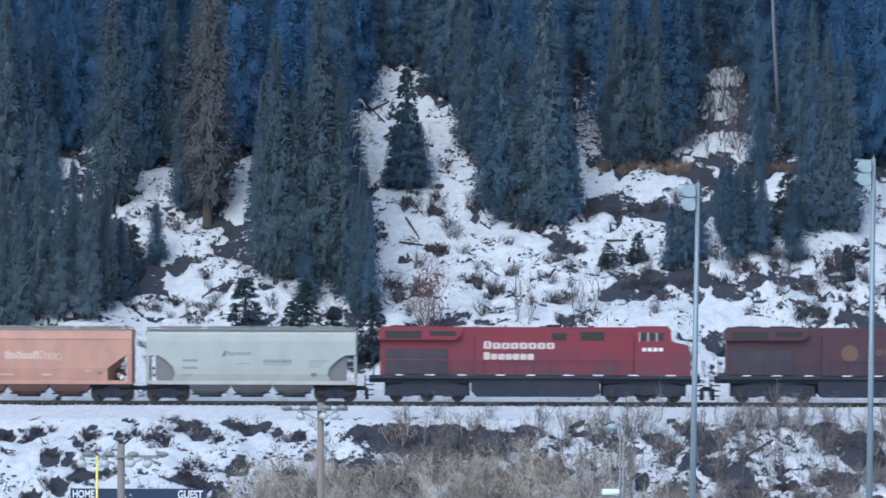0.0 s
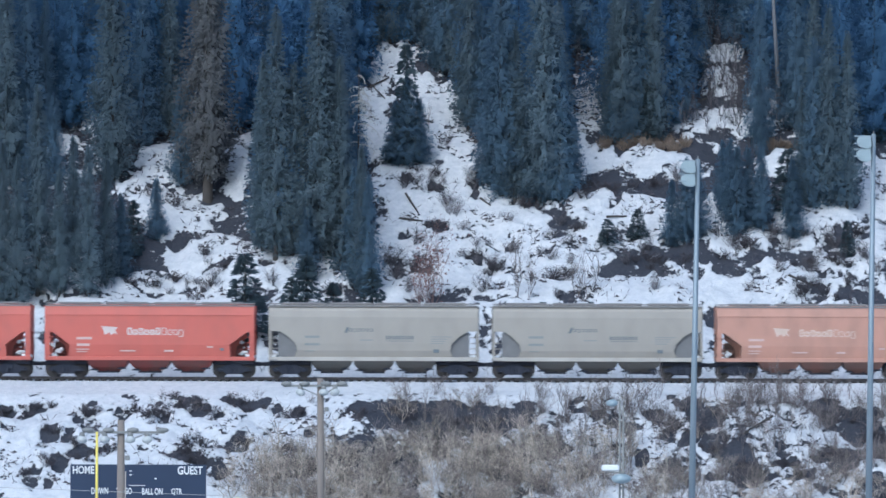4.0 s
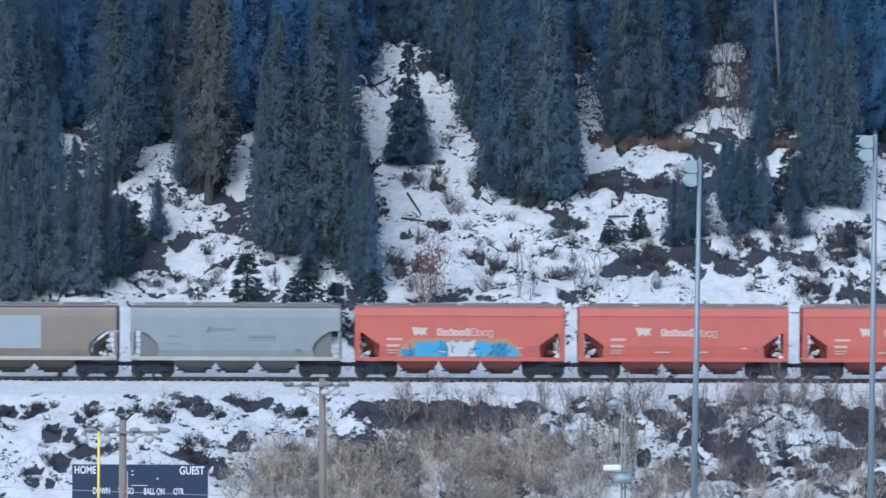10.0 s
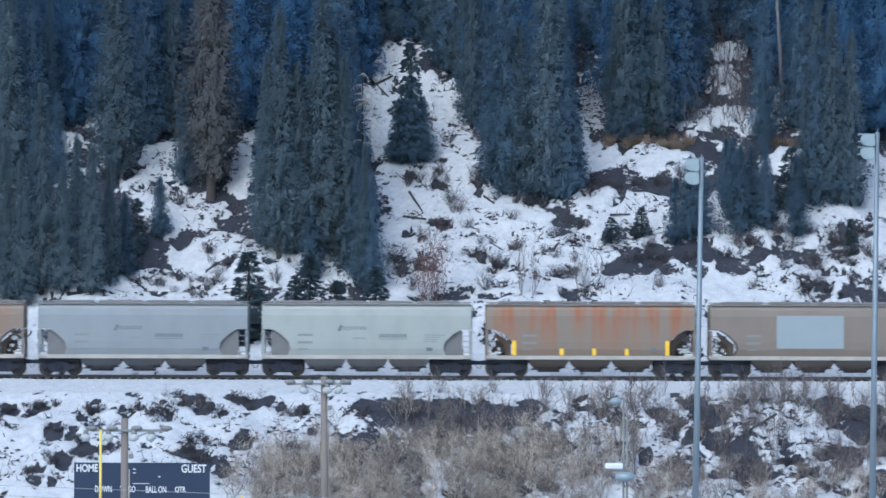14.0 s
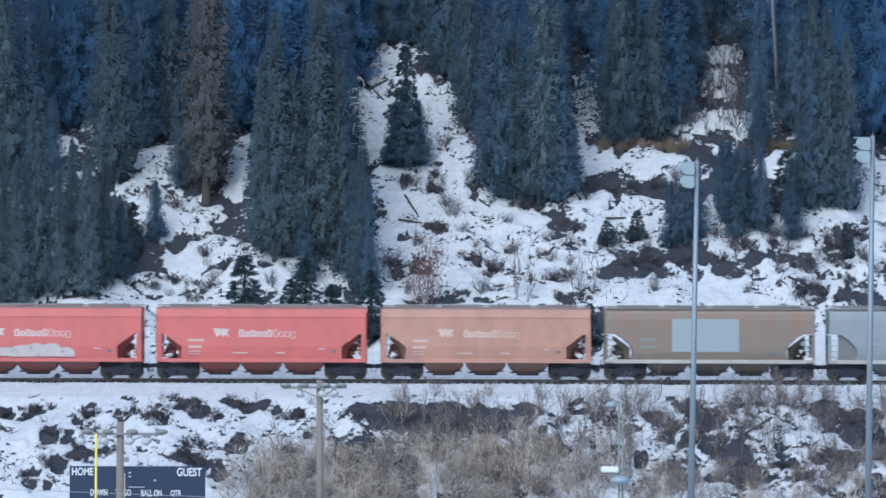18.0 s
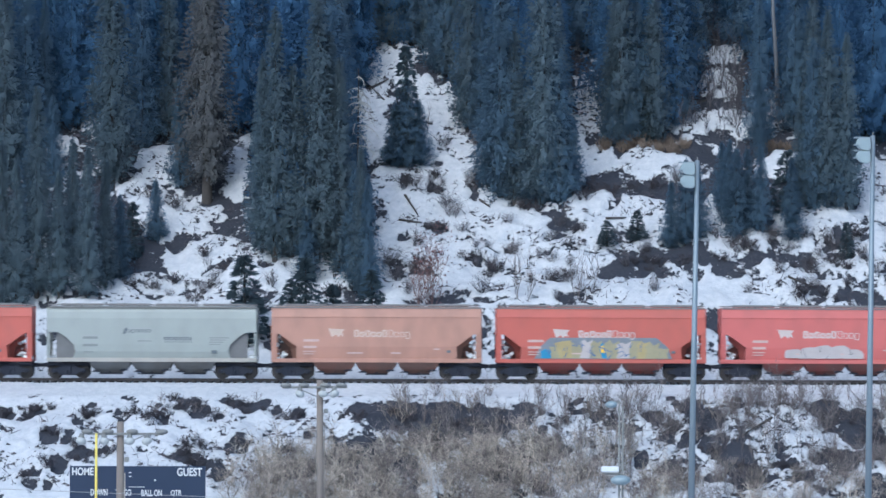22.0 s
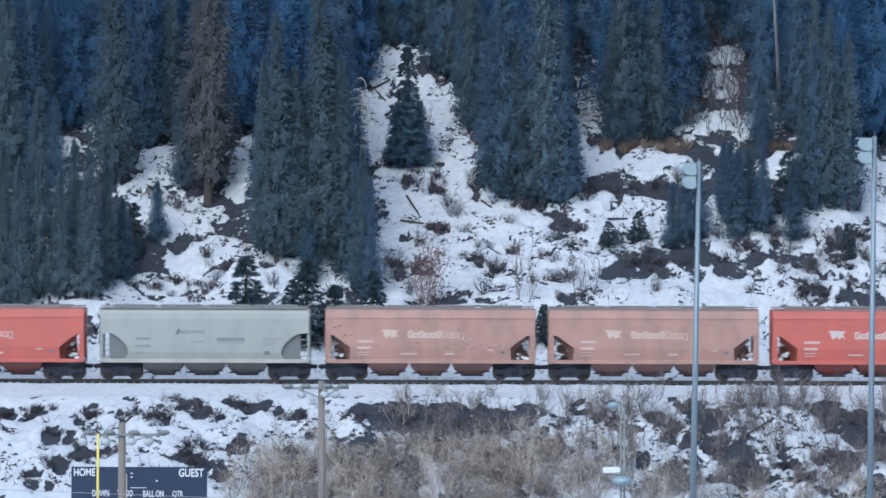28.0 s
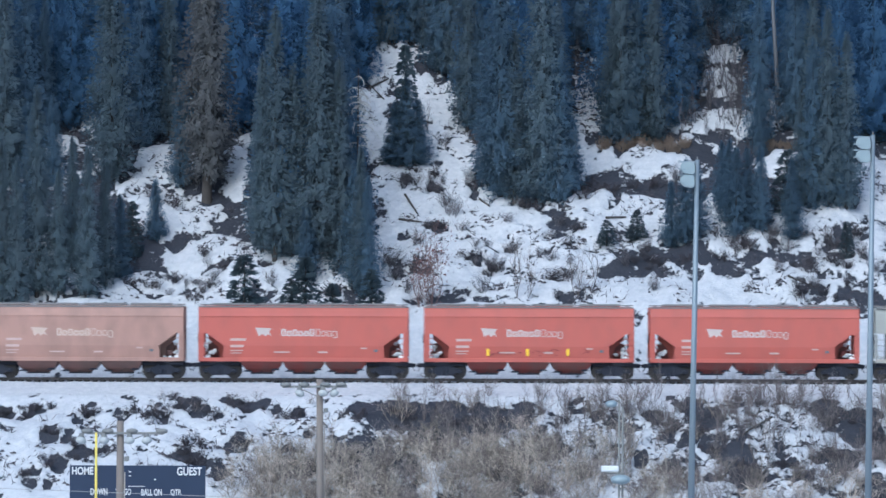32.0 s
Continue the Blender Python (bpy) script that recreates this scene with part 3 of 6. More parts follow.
build_track()

# ---- plants ----


def soft_soup(name, verts, faces, material):
    """Loose sprays that take the light as one rounded crown: normals lean outwards and up."""
    v, f = np.array(verts), np.array(faces)
    n = np.stack([v[:, 0], v[:, 1], 0.85 * np.hypot(v[:, 0], v[:, 1]) + 0.25], -1)
    n += np.random.RandomState(4).normal(0, 0.1, n.shape) * np.linalg.norm(n, axis=1, keepdims=True)
    n /= np.linalg.norm(n, axis=1, keepdims=True)
    a, b, c = v[f[:, 0]], v[f[:, 1]], v[f[:, 2]]
    wrong = (np.cross(b - a, c - a) * n[f[:, 0]]).sum(1) < 0
    f[wrong] = f[wrong][:, ::-1]
    me = soup(name, v.tolist(), f.tolist(), material)
    me.polygons.foreach_set("use_smooth", [True] * len(me.polygons))
    me.normals_split_custom_set_from_vertices(n.tolist())
    return me


def spruce_meshes(name, seed, height, radius, needles, bare=0.03, sparse=1.0, hang=1.0, tiers=0.0):
    """Trunk and crown of one spruce: drooping boughs hung with fine branchlets; hang: how long these are."""
    rng = random.Random(seed)
    bm = bmesh.new()
    foot = radius * 0.075 + 0.05 + max(0, bare - 0.06) * 2.5
    rod(bm, (0, 0, -0.6), (0, 0, height * 0.55), foot, radius * 0.03 + 0.02, 7, False)
    rod(bm, (0, 0, height * 0.55), (0, 0, height), radius * 0.03 + 0.02, 0.01, 5, False)
    trunk = mesh_of("trunk", bm, M["bark"], True)
    v, f = [], []
    z = height * bare
    lobes = [(rng.uniform(0, 6.2832), rng.uniform(0, height), rng.uniform(0.6, 1.6)) for _ in range(9)]
    while z < height * 0.995:
        h = z / height
        reach = 0.93 * radius * (1 - h) ** 0.84 * min(1, 0.5 + (h - bare) * 4) + 0.07
        for _ in range(max(3, int(rng.uniform(5, 9) * sparse * (1.0 if tiers else 1.8)))):
            a = rng.uniform(0, 6.2832)
            gap = max([0.0] + [1 - abs(z - lz) / lr for la, lz, lr in lobes if math.cos(a - la) > 0.55])
            r = reach * rng.choice((0.4, 0.65, 0.85, 0.95, 1.0, 1.12)) * rng.uniform(0.8, 1.1) * (1 - 0.14 * max(0, gap))
            fan = 0.3
            if tiers:
                r, fan = reach * rng.uniform(0.8, 1.08), 0.16
            elif rng.random() < 0.3:
                r, fan = reach * rng.uniform(1.05, 1.4), 0.1
            ca, sa = math.cos(a), math.sin(a)
            zb = z + rng.uniform(-0.45, 0.45) * (0.12 if tiers else 1.0)
            lift = rng.uniform(-0.6, -0.15) if h < 0.75 else rng.uniform(-0.15, 0.5)
            steps = max(4, int(r / (0.022 if tiers else 0.03)))
            for k in range(steps):
                s = ((k + rng.uniform(0.2, 1.0)) / steps) ** 0.7
                side = rng.gauss(0, fan) * r * (1.2 - s)
                px, py = ca * r * s - sa * side, sa * r * s + ca * side
                pz = zb + lift * r * s + 0.22 * r * s * s + rng.gauss(0, 0.10 if tiers else 0.16) * hang
                w = rng.uniform(0.02, 0.04)
                drop, out = rng.uniform(0.06, 0.12) * hang, rng.uniform(0.0, 0.12)
                sway = rng.gauss(0, 0.07)
                i = len(v)
                v += [(px - sa * w, py + ca * w, pz + 0.03), (px + sa * w, py - ca * w, pz + 0.02), (px + ca * out - sa * sway, py + sa * out + ca * sway, pz - drop)]
                f.append((i, i + 1, i + 2))
                if k >= steps - 3:
                    i = len(v)
                    tip, q = rng.uniform(0.12, 0.30), rng.uniform(-0.5, 0.5)
                    v += [(px + sa * 0.05, py - ca * 0.05, pz - 0.06), (px - sa * 0.05, py + ca * 0.05, pz + 0.04), (px + (ca - sa * q) * tip, py + (sa + ca * q) * tip, pz - rng.uniform(-0.05, 0.12))]
                    f.append((i, i + 1, i + 2))
        z += rng.uniform(0.8, 1.2) * tiers if tiers else rng.uniform(0.11, 0.2) * (0.6 + 0.4 * radius)
    return trunk, soft_soup("crown", v, f, needles)


def bush_mesh(name, seed, height, width, stems, material, thick=0.014, leaves=0, leaf_material=None, fork=1.0):
    """A leafless bush: stems that fork twice into fine twigs."""
    rng = random.Random(seed)
    v, f, leafs = [], [], []

    def stick(p, q, r0, r1):
        d = (q - p).normalized()
        s = d.orthogonal().normalized()
        t = d.cross(s)
        i = len(v)
        for c, r in ((p, r0), (q, r1)):
            for k in range(3):
                v.append(c + (s * math.cos(2.0944 * k) + t * math.sin(2.0944 * k)) * r)
        for k in range(3):
            j = (k + 1) % 3
            f.append((i + k, i + j, i + 3 + j, i + 3 + k))

    for _ in range(stems):
        a, lean = rng.uniform(0, 6.2832), rng.uniform(0.1, 1.0)
        p = Vector((math.cos(a), math.sin(a), 0)) * width * 0.3 * rng.random()
        p.z = -0.2
        top = Vector((math.cos(a) * width * lean, math.sin(a) * width * lean, height * rng.uniform(0.5, 1.05) * (1.1 - 0.4 * lean)))
        bow = Vector((rng.gauss(0, 0.1), rng.gauss(0, 0.1), rng.uniform(0.0, 0.16))) * height
        r, last = thick * rng.uniform(0.8, 1.4), p
        for k in range(1, 6):
            u = k / 5
            q = p.lerp(top, u) + bow * 4 * u * (1 - u) + Vector((rng.gauss(0, 0.03), rng.gauss(0, 0.03), rng.gauss(0, 0.02))) * height
            stick(last, q, r, r * 0.84)
            r *= 0.84
            for _ in range(1 + (k > 1)):
                e = q + Vector((rng.gauss(0, 0.17) * fork, rng.gauss(0, 0.17) * fork, rng.uniform(0.02, 0.24))) * height
                root = last.lerp(q, rng.random())
                mid = root.lerp(e, 0.5) + Vector((rng.gauss(0, 0.02), rng.gauss(0, 0.02), 0.03)) * height
                stick(root, mid, r * 0.72, r * 0.6)
                stick(mid, e, r * 0.6, r * 0.45)
                for _ in range(2):
                    stick(mid, mid + Vector((rng.gauss(0, 0.1) * fork, rng.gauss(0, 0.1) * fork, rng.uniform(0.0, 0.14))) * height, r * 0.5, r * 0.4)
                leafs.append(e)
            last = q
    me = soup(name, v, f, material)
    lm = None
    if leaves:
        lv, lf = [], []
        for e in leafs:
            for _ in range(leaves):
                c = e + Vector((rng.gauss(0, 0.07), rng.gauss(0, 0.07), rng.gauss(0, 0.1))) * height * 0.6
                i = len(lv)
                for _ in range(3):
                    lv.append(c + Vector((rng.gauss(0, 0.05), rng.gauss(0, 0.05), rng.gauss(0, 0.05))))
                lf.append((i, i + 1, i + 2))
        lm = soup("foliage", lv, lf, leaf_material or material)
    return me, lm


def scaled(m, s, sz=None):
    return m @ Matrix.Diagonal((s, s, sz or s, 1))


def stand(x, y, sink=0.05):
    return float(ground_height(x, y)) - sink


SPRUCE = {
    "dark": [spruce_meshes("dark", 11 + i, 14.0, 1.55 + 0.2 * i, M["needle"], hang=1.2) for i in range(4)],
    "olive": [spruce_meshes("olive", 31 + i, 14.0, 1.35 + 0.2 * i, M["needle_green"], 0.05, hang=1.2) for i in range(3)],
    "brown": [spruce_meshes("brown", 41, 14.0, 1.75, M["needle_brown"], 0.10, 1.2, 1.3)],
    "hazed": [spruce_meshes("hazed", 45 + i, 14.0, 1.9 + 0.3 * i, M["needle_hazed"], hang=1.3) for i in range(3)],
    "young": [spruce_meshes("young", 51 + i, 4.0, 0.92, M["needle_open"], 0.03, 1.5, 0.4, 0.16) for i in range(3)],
}
SPRUCE_LABEL = {
    "dark": "tall dark blue-green spruce on the snowy hillside",
    "olive": "tall olive-green spruce among darker trees",
    "brown": "tall spruce with browning reddish needles",
    "hazed": "tall dark spruce deep in the forest, blued by haze",
    "young": "small young dark spruce standing in snow",
}


def plant_spruce(x, y, height, style, k=0, broad=1.0):
    t, c = SPRUCE[style][k % len(SPRUCE[style])]
    base = thing("spruce_tree", SPRUCE_LABEL[style], "tree", "spruces on the hillside")
    for name, me in (("trunk", t), ("crown", c)):
        o = new(name, me)
        o.parent = base
    full = 4.0 if style == "young" else 14.0
    s = height / full
    wide = min(1.5, max(s, 0.45 * s + 0.42))
    base.matrix_basis = pose(x, y, stand(x, y), 0, 0, random.uniform(0, 360)) @ Matrix.Diagonal((wide * broad, wide * broad, s, 1))


WEST = [(-29.3, 380.4, 14.3), (-23.1, 378.2, 18.3), (-16.4, 377.4, 20.4), (-29.7, 365.4, 11), (-28.7, 365.2, 10), (-27.4, 366.3, 13.9), (-25.9, 365.7, 8.4), (-25.2, 369.2, 8.9), (-23.9, 365.2, 10), (-22.8, 366.7, 8.5), (-21.9, 368.4, 5.6), (-21.2, 371.1, 3.8), (-19.7, 372.6, 4.2), (-27.2, 378.5, 6.2), (-19.4, 384.3, 12), (-21.3, 383, 11.6), (-18.3, 378.5, 7.1), (-30.6, 378.4, 14.6), (-28.2, 372.9, 8.6)]
MIDWEST = [(-12.3, 369.9, 13.1), (-11.4, 369.4, 16.9), (-10.2, 369.8, 12.8), (-9.2, 367.8, 5), (-8.5, 369.3, 19.3), (-7.7, 369.8, 14.7), (-7, 368.7, 14.2), (-6, 367.8, 7.6), (-5, 366.1, 8), (-5.5, 366.6, 9.9), (-6.5, 380.5, 8.1), (-8.1, 372.3, 19.8), (-10.7, 371.4, 19.6), (-12.0, 372.6, 13.2), (-9.7, 371.7, 15.9), (-7, 374.2, 14.4)]
MIDEAST = [(-7.1, 388.4, 10.1), (-7.4, 384.3, 11.2), (-3.9, 394.2, 9.5), (-2.1, 394.1, 8.8), (-5.1, 393.9, 10.5), (-0.2, 391.3, 8), (-7.7, 391.6, 6.9), (-2.6, 380.5, 8.1), (-3.3, 380.3, 4.5), (-1.7, 380.5, 4.6), (-2.5, 380.2, 6.1), (3.1, 378.3, 5.1), (4, 377.5, 18), (5, 377.1, 12), (7, 376.6, 19.3), (8.1, 376.4, 10.8), (5.9, 376.9, 6.6), (1.8, 384.9, 12.9), (2.7, 384.2, 9.3), (9, 377.2, 5.2), (4.2, 377.4, 5.9), (7.1, 376.6, 7.1), (0.6, 391, 11.8), (-1, 393.7, 9)]
EAST = [(15.7, 371.7, 4.5), (16.7, 371.4, 5.7), (19.8, 374, 5.6), (21, 373.1, 5.4), (21.9, 372.4, 5.8), (24, 371.9, 5.4), (25.7, 375.5, 11.4), (26.7, 375.2, 13.6), (28, 375.2, 12), (27.3, 375.2, 7.7), (24.9, 375.6, 8.2), (20.2, 372.2, 6.2), (27.7, 370.7, 2.5), (19.4, 375.6, 4.5), (17.5, 371.9, 5)]
FARTHER = [(7.6, 383, 8.1), (12.3, 384.4, 11.2), (12.6, 383.8, 14), (13.8, 384.1, 9.8), (15, 383.8, 12.4), (13.3, 383.8, 6.4), (16.7, 386.1, 11.9), (8.2, 383, 10.5), (12, 383.6, 4.5), (13, 383.4, 4.2), (14.6, 383.3, 3.9), (17.9, 390.4, 11), (23.1, 395.2, 7.4), (22.4, 382.2, 6.0), (16.4, 387.7, 3.6), (25.1, 385.5, 11.5), (26.3, 384.5, 10.8)]
YOUNG = [(-13.2, 361.9, 5.8), (-9.1, 361.6, 5.7), (-4.7, 362.3, 4.6), (11.3, 371.7, 1.8), (13.4, 372.3, 2.1), (-10.1, 362.2, 3.8), (-7.3, 362.3, 3.6), (6.7, 361.7, 2.5), (9.9, 361.5, 2.6), (23.8, 374.3, 4.3), (-3.7, 380.5, 2), (1.4, 390.3, 2.4)]
SAPLINGS = [(5.1, 365.3, 4.7), (5.8, 365.3, 4.1), (9.1, 365.4, 4.7), (9.8, 365.4, 4.1), (-1, 383.7, 2.4)]
for group in (WEST, MIDWEST, MIDEAST, EAST, FARTHER):
    for i, (x, y, h) in enumerate(group):
        style = "dark" if h > 4 else "young"
        if h > 8 and (y < 370 or i % 3 != 0):
            style = "olive"
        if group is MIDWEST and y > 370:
            style = "dark" if i % 2 else "hazed"
        if group is MIDEAST and i == 7:
            style = "young"
        if group is WEST and i == 2:
            style = "brown"
        plant_spruce(x, y, h, style, i, 1.25 if group is MIDEAST and i in (8, 9, 10) else 0.6 if group is FARTHER and i == 13 else 1.0)
for i, (x, y, h) in enumerate(YOUNG):
    plant_spruce(x, y, h, "young", i, 1.35)

# the close forest higher up and to both sides
EDGE_X = [-37.1, -31.1, -28.0, -25.0, -22.7, -13.8, -12.4, -7.3, -6.0, -1.0, 1.8, 8.9, 9.9, 15.9, 20.7, 26.8, 31.4, 36.5]
EDGE_Y = [380.3, 379.7, 381.0, 383.6, 384.9, 384.9, 378.5, 378.6, 394.0, 394.2, 386.0, 378.6, 387.0, 384.8, 384.8, 380.6, 383.9, 381.9]


CLEARINGS = GLADES + [(20.3, 389.3, 3.6, 6.0), (24.2, 386.8, 2.2, 2.2), (-14.3, 394.5, 2.0, 7.0), (-26, 388, 1.6, 2.0), (10.3, 387.5, 2.2, 3.5)]


def fill_forest():
    rng = random.Random(5)
    placed = []
    tries = 0
    while len(placed) < 150 and tries < 9000:
        tries += 1
        x, y = rng.uniform(-36, 36), rng.uniform(372, 404)
        if y < np.interp(x, EDGE_X, EDGE_Y) + 0.5 or spread(x, y, CLEARINGS) > 0.1:
            continue
        if any((x - a) ** 2 + (y - b) ** 2 < 1.7 ** 2 for a, b in placed):
            continue
        placed.append((x, y))
        plant_spruce(x, y, rng.uniform(9, 19), "dark" if rng.random() < 0.12 else "hazed", rng.randrange(4))


fill_forest()


def understory():
    """Young growth along the forest's lower edge and between the trunks."""
    rng = random.Random(15)
    n = 0
    while n < 62:
        x = rng.uniform(-33, 33)
        y = np.interp(x, EDGE_X, EDGE_Y) + rng.uniform(0.3, 10)
        if y > 405 or spread(x, y, CLEARINGS) > 0.08:
            continue
        plant_spruce(x, y, rng.uniform(2.0, 4.8), "young", n)
        n += 1


understory()


def litter():
    """Twigs, stalks and small stones that stick out of the snow."""
    rng = random.Random(21)
    v, f, feet = [], [], []
    for _ in range(950):
        cx, cy = rng.uniform(-33, 33), rng.uniform(360, 392) if rng.random() < 0.68 else rng.uniform(335, 345.2)
        if cy < 359 or spread(cx, cy, GLADES) > 0.02:
            feet += [(cx + rng.gauss(0, 0.3), cy + rng.gauss(0, 0.3)) for _ in range(rng.randint(4, 20))]
    feet = [(x, y) for x, y in feet if not 347.6 < y < 358]
    heights = ground_height([a for a, b in feet], [b for a, b in feet])
    for (x, y), z in zip(feet, heights):
        p = Vector((x, y, z - 0.03))
        i = len(v)
        if rng.random() < 0.25:
            a, b, c = rng.uniform(0.08, 0.3), rng.uniform(0.08, 0.2), rng.uniform(0.06, 0.18)
            v.extend([p + Vector((-a, 0, 0)), p + Vector((0, -b, 0)), p + Vector((a, 0, 0)), p + Vector((0, b, 0)), p + Vector((rng.uniform(-a, a) * 0.5, 0, c))])
            f.extend([(i, i + 1, i + 4), (i + 1, i + 2, i + 4), (i + 2, i + 3, i + 4), (i + 3, i, i + 4)])
            continue
        q = p + Vector((rng.gauss(0, 0.3), rng.gauss(0, 0.2), rng.uniform(0.02, 0.5)))
        d = (q - p).normalized()
        s = d.orthogonal().normalized() * rng.uniform(0.014, 0.04)
        t = d.cross(s)
        v.extend([p + s, p - s * 0.5 + t * 0.87, p - s * 0.5 - t * 0.87, q])
        f.extend([(i, i + 1, i + 3), (i + 1, i + 2, i + 3), (i + 2, i, i + 3)])
    tagged(new("twig_litter", soup("twig_litter", v, f, M["twig_dark"])), "dark twigs, stalks and stones poking through the snow", "litter", kind="stuff")


litter()


def far_forest():
    """The woods that go on up the hill and along the valley."""
    rng = random.Random(8)
    v, f = [], []
    for _ in range(1500):
        x, y = rng.uniform(-260, 260), rng.uniform(362, 560)
        if abs(x) < 37 and y < 404:
            continue
        z, h = float(np.interp(y, [p[0] for p in PROFILE], [p[1] for p in PROFILE])), rng.uniform(9, 18)
        for k in range(7):
            r, z0, z1 = 2.1 * (1 - k / 7.5) * rng.uniform(0.8, 1.15), z + h * (0.06 + k * 0.128), z + h * (0.30 + k * 0.128)
            n = 7
            i = len(v)
            v.append((x, y, min(z1, z + h)))
            for j in range(n):
                a = 6.2832 * j / n + rng.uniform(-0.3, 0.3)
                q = r * rng.uniform(0.6, 1.2)
                v.append((x + q * math.cos(a), y + q * math.sin(a), z0 - rng.uniform(0, 0.5)))
            f += [(i, i + 1 + j, i + 1 + (j + 1) % n) for j in range(n)]
    tagged(new("far_forest", soup("far_forest", v, f, M["needle_hazed"])), "dense dark spruce forest higher on the hill", "forest", kind="stuff")


far_forest()

BUSH = {
    "grey": [bush_mesh("grey", 60 + i, 2.2, 1.7, 7, M["twig_grey"], 0.02) for i in range(4)],
    "hill": [bush_mesh("hill", 55 + i, 1.5, 1.3, 15, M["twig_hill"], 0.016) for i in range(4)],
    "tan": [bush_mesh("tan", 70 + i, 2.4, 2.2, 7, M["twig_tan"], 0.027) for i in range(5)],
    "cane": [bush_mesh("cane", 65 + i, 3.0, 1.1, 3, M["twig_cane"], 0.03) for i in range(4)],
    "dark": [bush_mesh("dark", 80 + i, 1.0, 1.3, 12, M["twig_dark"], 0.022, 3, M["twig_dark"]) for i in range(4)],
    "red": [bush_mesh("red", 90 + i, 5.0, 0.5, 8, M["twig_red"], 0.02, 8, M["leaf_red"], 0.4) for i in range(3)],
    "thin": [bush_mesh("thin", 99 + i, 3.6, 0.35, 2, M["twig_hill"], 0.024, fork=0.3) for i in range(4)],
    "grass": [bush_mesh("grass", 85 + i, 0.9, 0.7, 26, M["twig_straw"], 0.02, fork=0.5) for i in range(3)],
    "stem": [bush_mesh("stem", 95 + i, 4.2, 0.3, 3, M["twig_grey"], 0.026, fork=0.35) for i in range(4)],
}
BUSH_LABEL = {
    "grey": ("shrub", "leafless grey shrub with fine twigs in snow", "bare shrubs"),
    "hill": ("slope_shrub", "leafless dark grey shrub in the snow of the slope", "bare shrubs"),
    "tan": ("willow_shrub", "tall tan leafless willow shrub below the track", "willow shrubs"),
    "cane": ("cane_shrub", "pale upright leafless canes below the track", "pale canes"),
    "dark": ("low_shrub", "low dark brown tangled shrub in snow", "dark shrubs"),
    "red": ("leafy_shrub", "tall shrub with withered reddish-brown leaves", "reddish shrubs"),
    "thin": ("sapling", "thin leafless dark sapling on the forest edge", "saplings"),
    "grass": ("grass_tuft", "tuft of dry brown grass on the bank", "dry grass tufts"),
    "stem": ("sapling", "thin leafless grey sapling among the trees", "saplings"),
}


def plant_bush(x, y, style, size, k):
    me, leaf = BUSH[style][k % len(BUSH[style])]
    name, label, group = BUSH_LABEL[style]
    if leaf:
        base = thing(name, label, "shrub", group)
        for n, d in (("stem_frame", me), ("foliage", leaf)):
            o = tagged(new(n, d), kind="stuff")
            o.parent = base
    else:
        base = tagged(new(name, me), label, "shrub", group)
    base.matrix_basis = scaled(pose(x, y, stand(x, y), 0, 0, random.uniform(0, 360)), size * random.uniform(0.85, 1.15))


HILL_DARK = [(-5, 362.3), (-8.4, 362.2), (-11.1, 361.9), (-13.9, 361.9), (6.7, 362.3), (3.8, 362.9), (16.2, 362.4), (18.8, 363.2), (-23.4, 362.5), (-20, 362.8), (-0.4, 374.7), (-2.5, 378.9), (-0.4, 378.4), (-1.6, 369.3), (4.1, 369.9), (5.7, 376.2), (8.8, 373), (8.3, 368.2), (2.6, 370.7), (-11.7, 368.7), (-15.2, 369), (-18.2, 367.8), (-20.6, 366.9), (-17, 366.6), (12.6, 369.1), (14.1, 369.7), (16.8, 370), (19.1, 370.2), (21.6, 369.6), (24.4, 367.1), (26.6, 366.8), (23.8, 370.4), (27.8, 372.2), (26.8, 369.5), (11.7, 378.6), (14, 378.3), (10.4, 376.8), (-7.8, 366.9), (-21.6, 373.5), (-19.4, 376)]
HILL_GREY = [(-2.7, 378.6), (-0.6, 378), (1.8, 378.3), (2.2, 370.6), (-3.6, 369.3), (-2.4, 367), (2.9, 366.4), (14.4, 366.4), (20.1, 373.1), (22.8, 372.5), (18.2, 374.3), (24.7, 371.9), (25.2, 368.9), (29.1, 369.5), (7.6, 370), (14.2, 371.2), (0.6, 375.5), (4.5, 371.8), (-1.7, 371.8), (2.6, 382.4), (22.5, 381.9), (-15.9, 369.3), (-11.6, 366.9), (-7.1, 369.3), (20.9, 367.1)]
